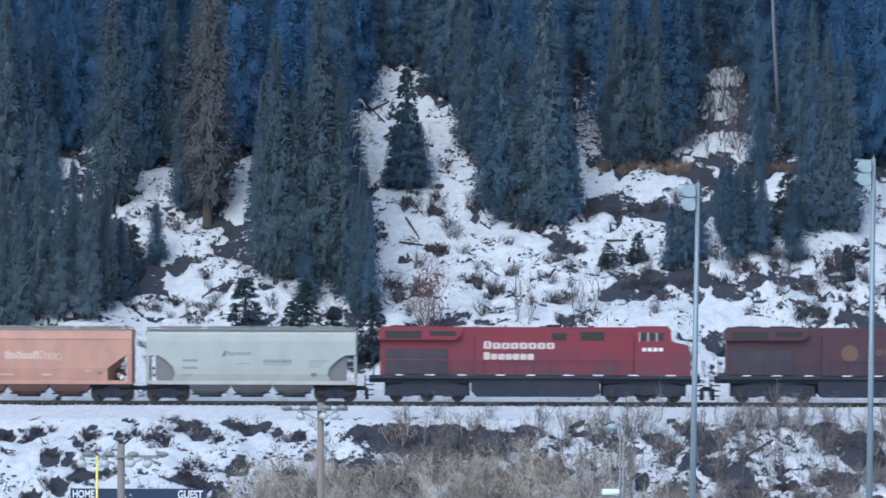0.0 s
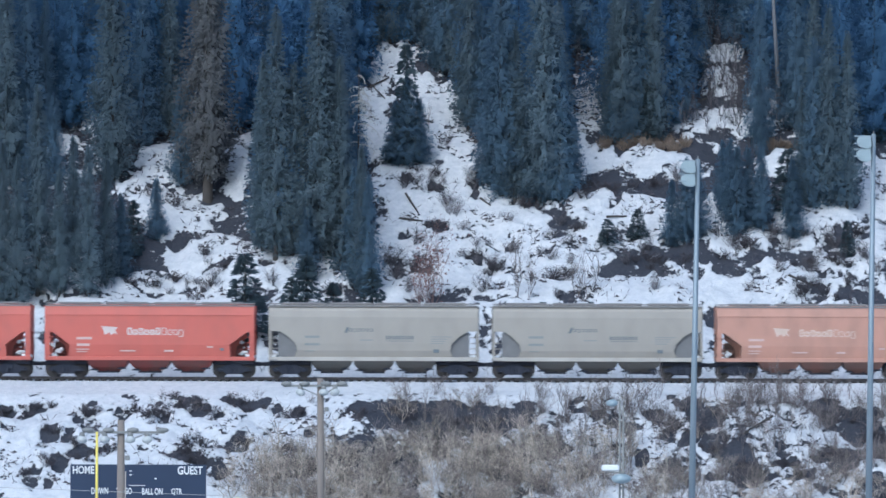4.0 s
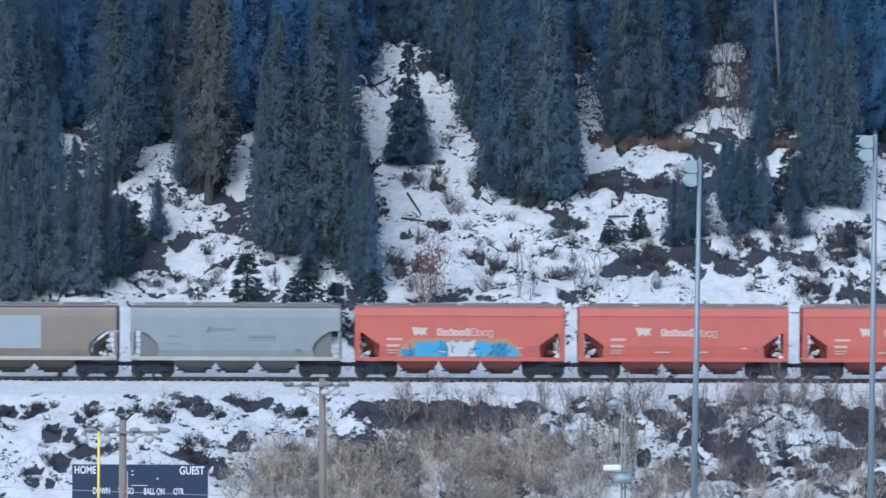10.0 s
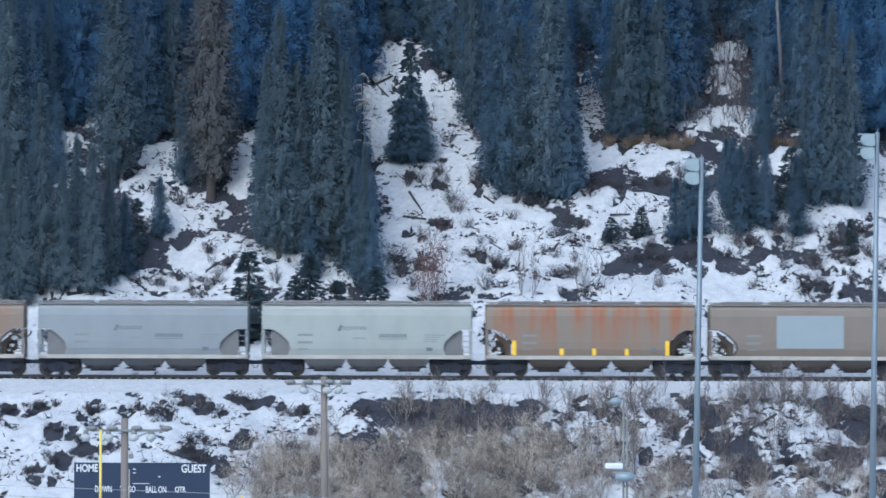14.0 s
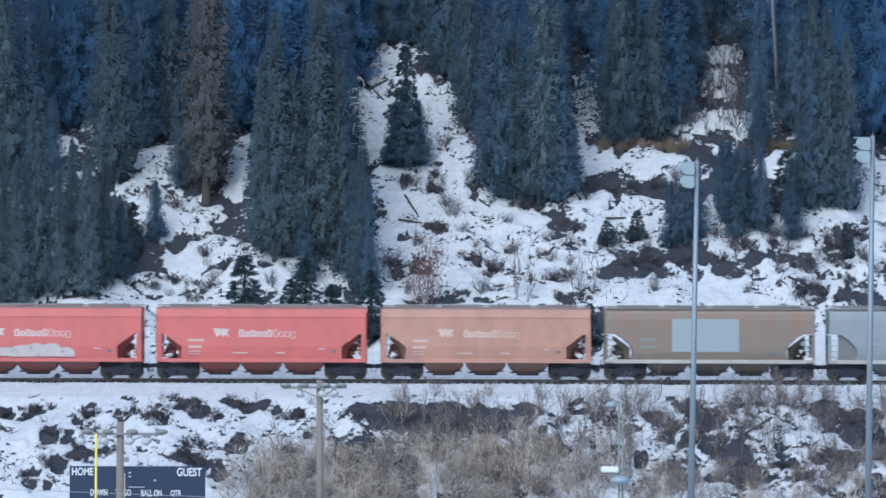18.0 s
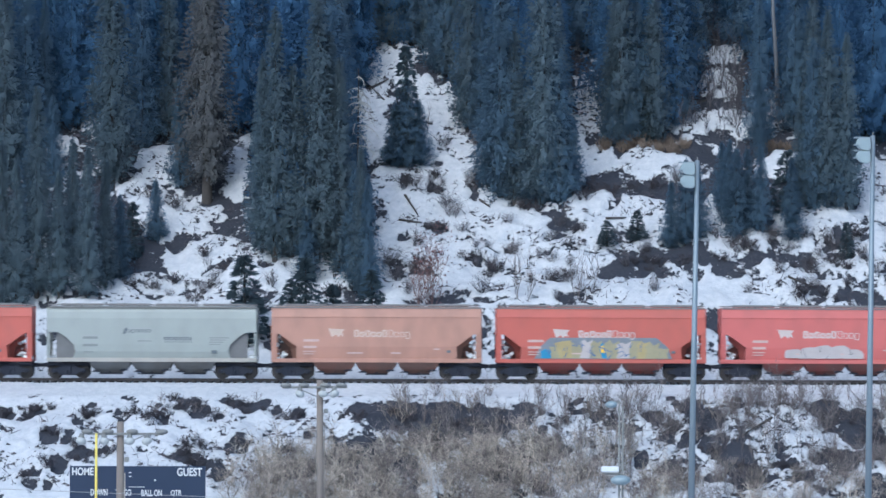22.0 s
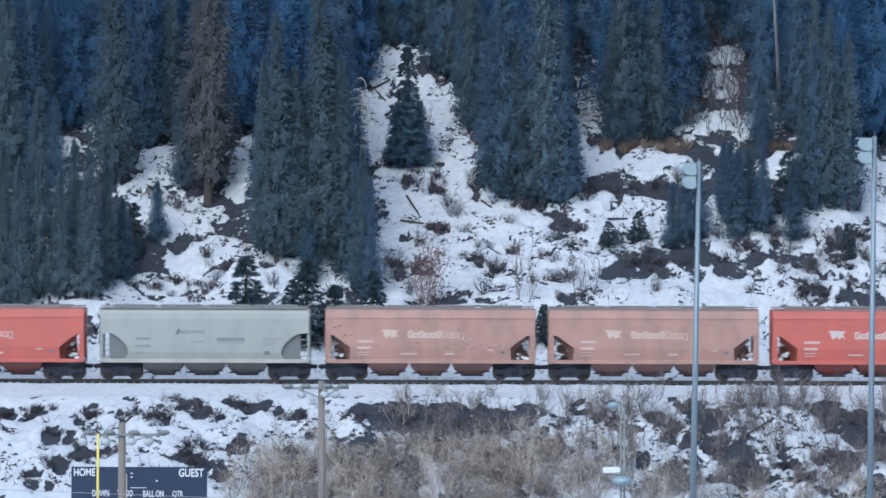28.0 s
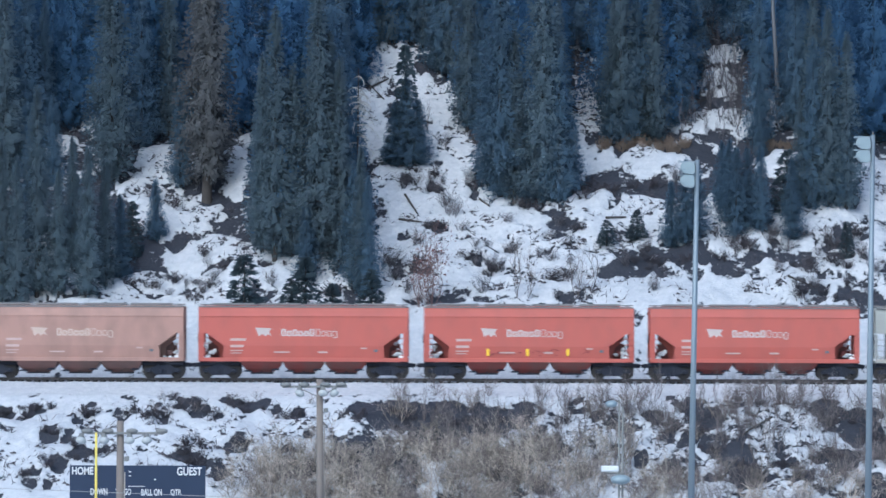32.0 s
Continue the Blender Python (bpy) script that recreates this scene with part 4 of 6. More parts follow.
HILL_SHRUBS = [(-1.9, 378.4), (-2.8, 377.9), (-0.8, 378.5), (0.0, 378.6), (2.1, 378.3), (1.8, 378.8), (0.4, 376.6), (-0.9, 374.5), (-3.2, 368.6), (-2.1, 369.2), (-2.4, 366.3), (-3.6, 369.4), (4.5, 373.9), (8.0, 374.2), (8.6, 371.6), (7.6, 372.9), (7.3, 368.0), (8.3, 367.2), (8.7, 369.2), (7.7, 365.0), (2.2, 371.7), (3.3, 372.1), (4.7, 371.6), (6.6, 370.6), (3.7, 370.1), (1.2, 373.9), (5.5, 376.4), (6.5, 375.6), (0.0, 382.2), (2.1, 381.3), (-15.5, 367.8), (-17.4, 368.1), (-18.5, 367.1), (-16.2, 367.0), (-19.3, 367.6), (12.6, 369.3), (13.8, 370.9), (15.0, 378.6), (16.4, 379.1), (18.9, 372.1), (20.0, 370.9), (22.3, 371.6), (23.8, 371.0), (25.3, 370.3), (26.8, 371.6), (27.8, 371.6), (22.9, 368.6), (26.6, 372.0), (27.7, 371.2), (25.9, 370.5), (27.2, 369.6), (28.8, 369.8), (29.5, 368.6), (24.4, 367.8), (25.5, 367.7), (27.5, 367.9), (28.9, 367.1), (19.7, 373.8), (21.1, 370.5)]
HILL_RED = [(-0.7, 365.3), (-1.5, 364.6)]
HILL_STEMS = [(16.9, 384.4), (17.8, 385), (18.9, 384.4), (19.9, 384.4), (21.2, 384.8), (22.4, 384.7), (21, 391.7), (19.6, 393.1), (20.1, 393.8), (22.2, 390.4), (19, 391.1), (15.9, 384.8), (16.5, 386.1), (17.3, 385.4), (18.1, 386.1), (18.7, 385.4), (19.3, 387.1), (19.7, 385.8), (20.3, 386.1), (21, 387.4), (21.6, 386.1), (22.2, 386.7), (22.8, 386.1), (23.6, 386.8), (24.4, 386.1), (18.4, 388.4), (20.3, 389.1), (21.3, 389.4), (23.3, 388.1), (9.6, 390.3), (10.1, 387.7), (9.2, 392.4), (-3.9, 395.7), (-2.7, 395.4), (-1.9, 394.7), (-0.8, 392.3), (-3.5, 396.8)]
BANK_DARK = [(-3.3, 343.7), (-5.1, 343.4), (-1.5, 343.7), (1.7, 343.4), (3.5, 343.7), (0.3, 340.4), (9.2, 344.1), (16.3, 342.8), (18.2, 337.8), (25, 343.5), (25, 339.5), (21.4, 338.2), (16.9, 340.1), (27.2, 342.2), (-27.8, 344.7), (-25.7, 344.9), (-24.7, 340.8), (-22.0, 344.1), (-20.2, 343.9), (-17.9, 343.4), (-16.7, 345.2), (-15.4, 344.3), (-13.5, 345.8), (-12.4, 344.9), (-23.7, 337.8), (-22.4, 338.9), (-25.6, 336.8), (-15.8, 337.9), (-15.5, 339.3), (-12.9, 340.1), (-13.7, 337.0), (-14.7, 339.4), (-26.0, 344.9), (-9.1, 344.3)]
BANK_FRINGE = [(-15.7, 340.3), (-16.7, 345.3), (-17.8, 345.7), (-11.7, 345.9), (-8.4, 345.4), (-18.1, 344.3), (-15.6, 344.7)]
for i, (x, y) in enumerate(HILL_DARK):
    for j in range(2):
        plant_bush(x + random.gauss(0, 0.7), y + random.gauss(0, 0.5), "dark", random.uniform(0.4, 0.85), i + j)
for i, (x, y) in enumerate(HILL_GREY):
    plant_bush(x, y, "hill", random.uniform(0.5, 0.9), i)
for i, (x, y) in enumerate(HILL_SHRUBS):
    plant_bush(x, y, "hill", random.uniform(0.42, 0.8), i)
for i, (x, y) in enumerate(HILL_RED):
    plant_bush(x, y, "red", (1.12, 0.6)[i], i)
for i, (x, y) in enumerate(HILL_STEMS):
    plant_bush(x, y, "thin", random.uniform(0.6, 1.15), i)
for i in range(26):
    plant_bush(11.5 + 5.6 * i / 25 + random.gauss(0, 0.2), 382.9 + random.gauss(0, 0.35), "grass", random.uniform(0.6, 1.0), i)
for i in range(10):
    plant_bush(23 + 4.0 * i / 9 + random.gauss(0, 0.2), 383.0 + random.gauss(0, 0.3), "grass", random.uniform(0.6, 1.0), i)
for i in range(48):
    plant_bush(random.uniform(16, 25.5), random.uniform(385.8, 391.5), "thin", random.uniform(0.5, 1.0), i)
for i, (x, y, h) in enumerate(SAPLINGS):
    plant_bush(x, y, "stem", h / 4.2, i)
for i, (x, y) in enumerate(BANK_DARK):
    for j in range(3):
        plant_bush(x + random.gauss(0, 0.8), y + random.gauss(0, 0.4), "dark", random.uniform(0.3, 0.65), i + j)
for i, (x, y) in enumerate([(22.1, 345.1), (19.7, 345.4), (24.6, 345.6), (12.1, 344.5)]):
    plant_bush(x, y, "grey", (1.2, 0.9, 0.9, 1.0)[i % 4], i)
for i, (x, y) in enumerate(BANK_FRINGE):
    plant_bush(x, y, "grey", random.uniform(0.3, 0.45), i)


def bank_scrub():
    """Scrub that thickens to the east and towards the foot of the bank."""
    rng = random.Random(12)
    n = 0
    while n < 170:
        x, y = rng.uniform(-13.5, 10), rng.uniform(331.5, 343.0)
        if y > 338.2 + 2.6 * soft(-13, -6, x) + rng.uniform(-1.5, 1.5):
            continue
        plant_bush(x, y, "tan" if rng.random() < 0.65 else "grey", rng.uniform(0.55, 0.95), n)
        n += 1
    n = 0
    while n < 150:
        x, y = rng.uniform(-4, 31), rng.uniform(334.5, 345.5)
        if abs(x - 12.5) < 2.2 and 339 < y < 342.5 or abs(x - 22.5) < 2.6 and 336.5 < y < 343.5:
            continue
        plant_bush(x, y, "grey" if rng.random() < 0.9 else "tan", rng.uniform(0.35, 0.8), n)
        n += 1
    for k in range(110):
        x = rng.uniform(-13, 14)
        plant_bush(x, rng.uniform(332.5, 339.0 if x < 6 else 341), "cane", rng.uniform(0.4, 0.85), k)
    for k in range(48):
        plant_bush(rng.uniform(11, 30), rng.uniform(331.8, 336.5), "tan" if rng.random() < 0.4 else "grey", rng.uniform(0.45, 0.85), k)
    for k in range(36):
        plant_bush(rng.uniform(23, 30), rng.uniform(335.5, 345.5), "grey", rng.uniform(0.45, 0.85), k)
    for k in range(34):
        plant_bush(rng.uniform(-6, 30), rng.uniform(343, 347.0), "grey", rng.uniform(0.3, 0.8), k)
    for k in range(150):
        x = rng.choice((rng.uniform(-4, 30), rng.uniform(6, 24)))
        plant_bush(x, rng.uniform(338, 346.5), "stem", rng.uniform(0.3, 0.7), k)


bank_scrub()


def build_snag(x, y):
    bm = bmesh.new()
    z = stand(x, y, 0.3)
    pts = [(x, z), (x - 0.15, z + 4), (x - 0.4, z + 8), (x - 0.55, z + 12)]
    for (a, b), (c, d), r in zip(pts, pts[1:], (0.17, 0.15, 0.12)):
        rod(bm, (a, y, b), (c, y, d), r, r - 0.02, 8, False)
    for k in range(7):
        h = z + 4 + k * 1.1
        rod(bm, (x - 0.15, y, h), (x - 0.15 + random.uniform(-0.7, 0.7), y + random.uniform(-0.4, 0.4), h + 0.3), 0.03, 0.01, 4)
    tagged(new("dead_tree", mesh_of("dead_tree", bm, M["snag"], True)), "pale dead tree trunk without bark", "tree")


def dead_conifer(x, y, h):
    """A dead spruce: thin trunk and long, arching, bleached boughs."""
    z = stand(x, y, 0.2)
    base = thing("dead_spruce", "dead spruce with bleached, arching bare boughs", "tree")
    base.matrix_basis = pose(x, y, z)
    bm = bmesh.new()
    rod(bm, (0, 0, 0), (0.05, 0, h), 0.12, 0.02, 7)
    part("trunk", bm, M["bark"], base, smooth=True)
    rng = random.Random(31)
    for k in range(26):
        a, u = rng.uniform(0, 6.2832), h * rng.choice((rng.uniform(0.5, 0.97), rng.uniform(0.76, 0.86)))
        reach = (2.9 - 2.2 * u / h) * rng.uniform(0.6, 1.1)
        bm = bmesh.new()
        last = Vector((0, 0, u))
        for q in range(1, 5):
            t = q / 4
            p = Vector((math.cos(a) * reach * t, math.sin(a) * reach * t, u + 0.35 * reach * t - 0.75 * reach * t * t))
            rod(bm, last, p, 0.075 - 0.013 * q, 0.062 - 0.013 * q + 0.008, 4, False)
            for _ in range(2):
                rod(bm, p, p + Vector((rng.gauss(0, 0.12), rng.gauss(0, 0.12), -rng.uniform(0.1, 0.35))), 0.022, 0.014, 3, False)
            last = p
        part("bough", bm, M["bleached"], base)


dead_conifer(-5.85, 372.6, 12.0)

LOG_ENDS = [(-2.6, 377.2), (-1.7, 375.6), (-3, 375.1), (-1.4, 374.5), (19.7, 391.9), (20.9, 389.7), (17.8, 388.6), (21.4, 389.7), (-5.6, 390.1), (-4.2, 387.7), (2.6, 377.2), (3.3, 376.2), (-5.3, 388.9), (-3.9, 389.7), (23.5, 368), (25.2, 367.6), (11.3, 374.2), (12.7, 374.5), (20.9, 342.8), (18.9, 341.1), (18.3, 344.6), (20.1, 343.5)]
for (xa, ya), (xb, yb) in zip(LOG_ENDS[::2], LOG_ENDS[1::2]):
    bm = bmesh.new()
    za, zb = stand(xa, ya, -0.08), stand(xb, yb, -0.12)
    rod(bm, (xa, ya, za), (xb, yb, zb), 0.085, 0.05, 7)
    for k in (0.3, 0.55, 0.8):
        p = Vector((xa, ya, za)).lerp(Vector((xb, yb, zb)), k)
        rod(bm, p, p + Vector((random.uniform(-0.4, 0.4), -0.1, random.uniform(0.2, 0.5))), 0.025, 0.01, 4)
    tagged(new("fallen_log", mesh_of("fallen_log", bm, M["bark"])), "dark fallen log with broken twigs on the slope", "log", "fallen logs")

for x, y in [(24, 386.8)]:
    build_snag(x, y)

# ---- things on the sports field before the bank ----
FIELD = -8.0


def bar(bm, x0, x1, z0, z1, y, depth=0.02):
    box(bm, x0, x1, y - depth, y, z0, z1)


def floodlight_mast(x, y, top, lean):
    """A tall steel mast with floodlights on short arms at one side."""
    base = thing("floodlight_mast", "tall grey steel floodlight mast with pale lamps", "light mast", "floodlight masts")
    base.matrix_basis = pose(x, y, FIELD, 0, lean, 0)
    h = top - FIELD
    bm = bmesh.new()
    rod(bm, (0, 0, -0.3), (0, 0, h), 0.18, 0.115, 12)
    part("pole", bm, M["steel"], base, smooth=True)
    bm = bmesh.new()
    box(bm, -0.3, 0.3, -0.3, 0.3, -0.05, 0.08, 0.03)
    part("base_plate", bm, M["steel"], base)
    for z in (h - 0.12, h - 0.78):
        bm = bmesh.new()
        box(bm, -0.98, 0.1, -0.05, 0.05, z - 0.04, z + 0.04)
        arm = part("crossarm", bm, M["steel"], base)
        bm = bmesh.new()
        prism(bm, [(-0.86, z - 0.16), (-0.70, z - 0.02), (-0.16, z + 0.0), (-0.10, z - 0.56), (-0.28, z - 0.66), (-0.66, z - 0.60), (-0.84, z - 0.42)], -0.30, 0.12)
        bmesh.ops.bevel(bm, geom=list(bm.edges), offset=0.04, segments=2, affect="EDGES")
        lamp = part("floodlight", bm, M["lamp_glass"], base, "pale frosted floodlight")
        bm = bmesh.new()
        box(bm, -0.98, -0.60, -0.34, 0.1, z - 0.40, z - 0.34, 0.01)
        part("visor", bm, M["lamp_glass"], lamp)
    bm = bmesh.new()
    rod(bm, (0, 0, h), (0, 0, h + 0.15), 0.03, 0.03, 6)
    part("cap", bm, M["fixture"], base)
    return base


def wooden_mast(x, y, top, arm_z, west, east, ballasts, lamps, lean=0.0):
    """A wooden pole with one crossarm carrying floodlights."""
    base = thing("wooden_light_pole", "weathered wooden pole with a crossarm of floodlights", "light pole", "wooden light poles")
    base.matrix_basis = pose(x, y, FIELD, 0, lean, 0)
    h, az = top - FIELD, arm_z - FIELD
    bm = bmesh.new()
    rod(bm, (0, 0, -0.5), (0, 0, h), 0.19, 0.145, 12)
    part("pole", bm, M["pole_wood"], base, smooth=True)
    bm = bmesh.new()
    box(bm, -west, east, -0.24, -0.15, az - 0.05, az + 0.05, 0.01)
    part("crossarm", bm, M["fixture"], base)
    for cx in ballasts:
        bm = bmesh.new()
        dome(bm, (cx, -0.22, az + 0.09), 0.25, 0.16, 0.115, 10, 6)
        part("ballast_box", bm, M["fixture"], base, smooth=True)
    for cx, turn in lamps:
        bm = bmesh.new()
        dome(bm, (0, 0, 0), 0.22, 0.2, 0.16, 14, 6)
        bmesh.ops.transform(bm, matrix=pose(cx, -0.36, az - 0.29, 0, turn, 0), verts=bm.verts)
        lamp = part("floodlight", bm, M["bulb"], base, "round glass floodlight", True)
        bm = bmesh.new()
        rod(bm, (cx, -0.22, az - 0.02), (cx, -0.32, az - 0.22), 0.09, 0.15, 10)
        part("housing", bm, M["fixture"], lamp, smooth=True)
    for s in (-west, east):
        bm = bmesh.new()
        rod(bm, (s * 0.6, -0.2, az - 0.03), (math.copysign(0.12, s), -0.16, az - 0.42), 0.022, 0.022, 6)
        part("brace", bm, M["fixture"], base)
    bm = bmesh.new()
    box(bm, 0.17, 0.36, -0.12, 0.1, az - 1.15, az - 0.95, 0.02)
    part("junction_box", bm, M["fixture"], base)
    bm = bmesh.new()
    rod(bm, (0.16, -0.13, 0), (0.2, -0.13, az - 1.6), 0.022, 0.022, 6)
    part("conduit", bm, M["twig_cane"], base)
    return base


floodlight_mast(12.63, 275, 12.02, 0.9)
floodlight_mast(21.62, 275, 13.31, 0.65)
wooden_mast(-13.16, 222, -0.3, -0.80, 1.35, 1.79, (-1.35, -0.5, 0.5, 1.72), ((-1.58, 15), (-0.65, 5), (0.4, -5), (1.1, -10)))
wooden_mast(-5.34, 240, 1.22, 0.90, 1.65, 1.22, (-1.5, -0.7, 0.25, 0.95), ((-0.88, 20), (0.15, 5), (0.65, -25)), -0.4)


def goalpost(x, y, top):
    base = thing("goalpost", "slim yellow painted goalpost upright", "goalpost")
    base.matrix_basis = pose(x, y, FIELD)
    h = top - FIELD
    bm = bmesh.new()
    rod(bm, (0, 0, 3.05), (0, 0, h), 0.055, 0.05, 10)
    part("upright", bm, M["yellow"], base, smooth=True)
    bm = bmesh.new()
    rod(bm, (5.6, 0, 3.05), (5.6, 0, h - 2.6), 0.055, 0.05, 10)
    part("upright", bm, M["yellow"], base, smooth=True)
    bm = bmesh.new()
    rod(bm, (-0.055, 0, 3.05), (5.655, 0, 3.05), 0.08, 0.08, 10)
    part("crossbar", bm, M["yellow"], base, smooth=True)
    bm = bmesh.new()
    rod(bm, (2.8, 0, -0.4), (2.8, 0, 3.05), 0.11, 0.11, 12)
    part("stand", bm, M["yellow"], base, smooth=True)


goalpost(-13.70, 215, -0.63)


def letters(text, x0, x1, z0, z1, y, parent, material):
    """One word in the built-in font, raised a little and fitted to its width and height."""
    cu = bpy.data.curves.new("lettering", "FONT")
    cu.body, cu.extrude, cu.offset = text, 0.008, 0.022
    tmp = new("lettering", cu)
    me = bpy.data.meshes.new_from_object(tmp.evaluated_get(bpy.context.evaluated_depsgraph_get()))
    bpy.data.objects.remove(tmp)
    co = np.empty(len(me.vertices) * 3)
    me.vertices.foreach_get("co", co)
    co = co.reshape(-1, 3)
    lo, hi = co.min(0), co.max(0)
    out = np.empty_like(co)
    out[:, 0] = x0 + (co[:, 0] - lo[0]) / (hi[0] - lo[0]) * (x1 - x0)
    out[:, 1] = y - (co[:, 2] - lo[2])
    out[:, 2] = z0 + (co[:, 1] - lo[1]) / (hi[1] - lo[1]) * (z1 - z0)
    me.vertices.foreach_set("co", out.ravel())
    me.materials.clear()
    me.materials.append(material)
    ob = new("lettering", me)
    ob.parent = parent
    return tagged(ob, "white capital lettering")


def scoreboard(x, y, top, k):
    """Navy board on steel posts; all sizes grow with k."""
    base = thing("scoreboard", "navy blue football scoreboard with white lettering", "scoreboard")
    base.matrix_basis = pose(x, y, FIELD)
    t = top - FIELD
    w, h = 5.56 * k, 2.5 * k
    bm = bmesh.new()
    box(bm, 0, w, 0, 0.2, t - h, t, 0.015)
    part("board", bm, M["navy"], base)
    for px in (0.14, 0.86):
        bm = bmesh.new()
        box(bm, w * px - 0.09, w * px + 0.09, 0.21, 0.39, -0.4, t - 0.3, 0.01)
        part("post", bm, M["steel"], base)
    for word, a, b, c, d in (("HOME", 0.10, 0.98, 0.06, 0.38), ("GUEST", 4.40, 5.42, 0.06, 0.40), ("DOWN", 0.86, 1.55, 0.94, 1.21), ("TO GO", 1.88, 2.52, 0.95, 1.21), ("BALL ON", 2.94, 3.78, 0.96, 1.23), ("QTR", 4.14, 4.58, 0.97, 1.24)):
        letters(word, a * k, b * k, t - d * k, t - c * k, -0.004, base, M["white"])
    for a, b, c, d in ((2.42, 2.52, 0.24, 0.28), (2.42, 2.52, 0.40, 0.44), (2.4, 3.08, 0.84, 0.865), (3.46, 3.53, 0.54, 0.60)):
        bm = bmesh.new()
        bar(bm, a * k, b * k, t - d * k, t - c * k, -0.004, 0.01)
        part("score_mark", bm, M["white"], base, "small white mark")


scoreboard(-15.64, 228, -2.29, 1.027)


def lamp_post(x, y, top):
    base = thing("lamp_post", "slim grey lamp post with pale dish lamps", "lamp post")
    base.matrix_basis = pose(x, y, FIELD)
    h = top - FIELD
    for dx, t in ((0.0, h), (0.16, h - 0.25)):
        bm = bmesh.new()
        rod(bm, (dx, 0, -0.4), (dx, 0, t), 0.055, 0.045, 8)
        part("pole", bm, M["fixture"], base, smooth=True)
    bm = bmesh.new()
    rod(bm, (0.05, 0, h - 0.06), (-0.45, -0.1, h - 0.02), 0.03, 0.03, 6)
    part("arm", bm, M["fixture"], base)
    bm = bmesh.new()
    dome(bm, (-0.38, -0.12, h - 0.17), 0.29, 0.26, 0.17, 12, 6)
    part("lamp", bm, M["lamp_glass"], base, "pale dish-shaped lamp", True)
    bm = bmesh.new()
    box(bm, -0.86, -0.02, -0.2, 0.2, h - 3.36, h - 3.08, 0.05)
    part("box", bm, M["snow_lump"], base, "snow-white box on a bracket")
    bm = bmesh.new()
    dome(bm, (0.06, -0.25, h - 3.72), 0.48, 0.4, 0.24, 12, 6)
    part("lamp", bm, M["lamp_glass"], base, "pale dish-shaped lamp", True)
    bm = bmesh.new()
    rod(bm, (-0.7, 0, h - 3.42), (0.25, -0.1, h - 3.45), 0.04, 0.04, 6)
    part("bracket", bm, M["fixture"], base)


lamp_post(8.36, 255, 0.1)


def cable(p, q, sag, r=0.011):
    bm = bmesh.new()
    pts = [Vector(p).lerp(Vector(q), k / 16) - Vector((0, 0, sag * 4 * (k / 16) * (1 - k / 16))) for k in range(17)]
    rings = [[bm.verts.new(c + Vector((0, r * math.cos(1.2566 * i), r * math.sin(1.2566 * i)))) for i in range(5)] for c in pts]
    for a, b in zip(rings, rings[1:]):
        for i in range(5):
            bm.faces.new((a[i], a[(i + 1) % 5], b[(i + 1) % 5], b[i]))
    tagged(new("overhead_cable", mesh_of("overhead_cable", bm, M["cable"])), "thin grey overhead cable", "cable", "overhead cables")


def cable_pole(x, y, top):
    bm = bmesh.new()
    rod(bm, (x, y, FIELD - 0.5), (x, y, top), 0.17, 0.12, 10)
    tagged(new("utility_pole", mesh_of("utility_pole", bm, M["pole_wood"], True)), "plain wooden utility pole beside the field", "pole")


cable((-30, 200, -1.9), (22, 200, -3.7), 0.0)
cable((-30, 200, -2.15), (22, 200, -4.4), 0.0)
cable_pole(-30, 200.2, -1.6)
cable_pole(22, 200.2, -3.4)


# ---- the train; each vehicle stands at its own middle, rail top at z = 0, near side at y = -1.6 ----
CAR_HALF = 6.78


def wheelset_mesh(r=0.457):
    bm = bmesh.new()
    for s in (-1, 1):
        rod(bm, (0, s * 0.68, 0), (0, s * 0.81, 0), r, r, 20)
        rod(bm, (0, s * 0.64, 0), (0, s * 0.69, 0), r + 0.027, r + 0.027, 20)
        rod(bm, (0, s * 0.80, 0), (0, s * 0.86, 0), 0.14, 0.12, 8)
        for k in range(3):
            a = 2.0944 * k
            rod(bm, (0.27 * math.cos(a), s * 0.79, 0.27 * math.sin(a)), (0.27 * math.cos(a), s * 0.825, 0.27 * math.sin(a)), 0.05, 0.05, 6)
    rod(bm, (0, -1.1, 0), (0, 1.1, 0), 0.08, 0.08, 8)
    return mesh_of("wheelset", bm, M["wheel"], False)


WHEELSET = wheelset_mesh()


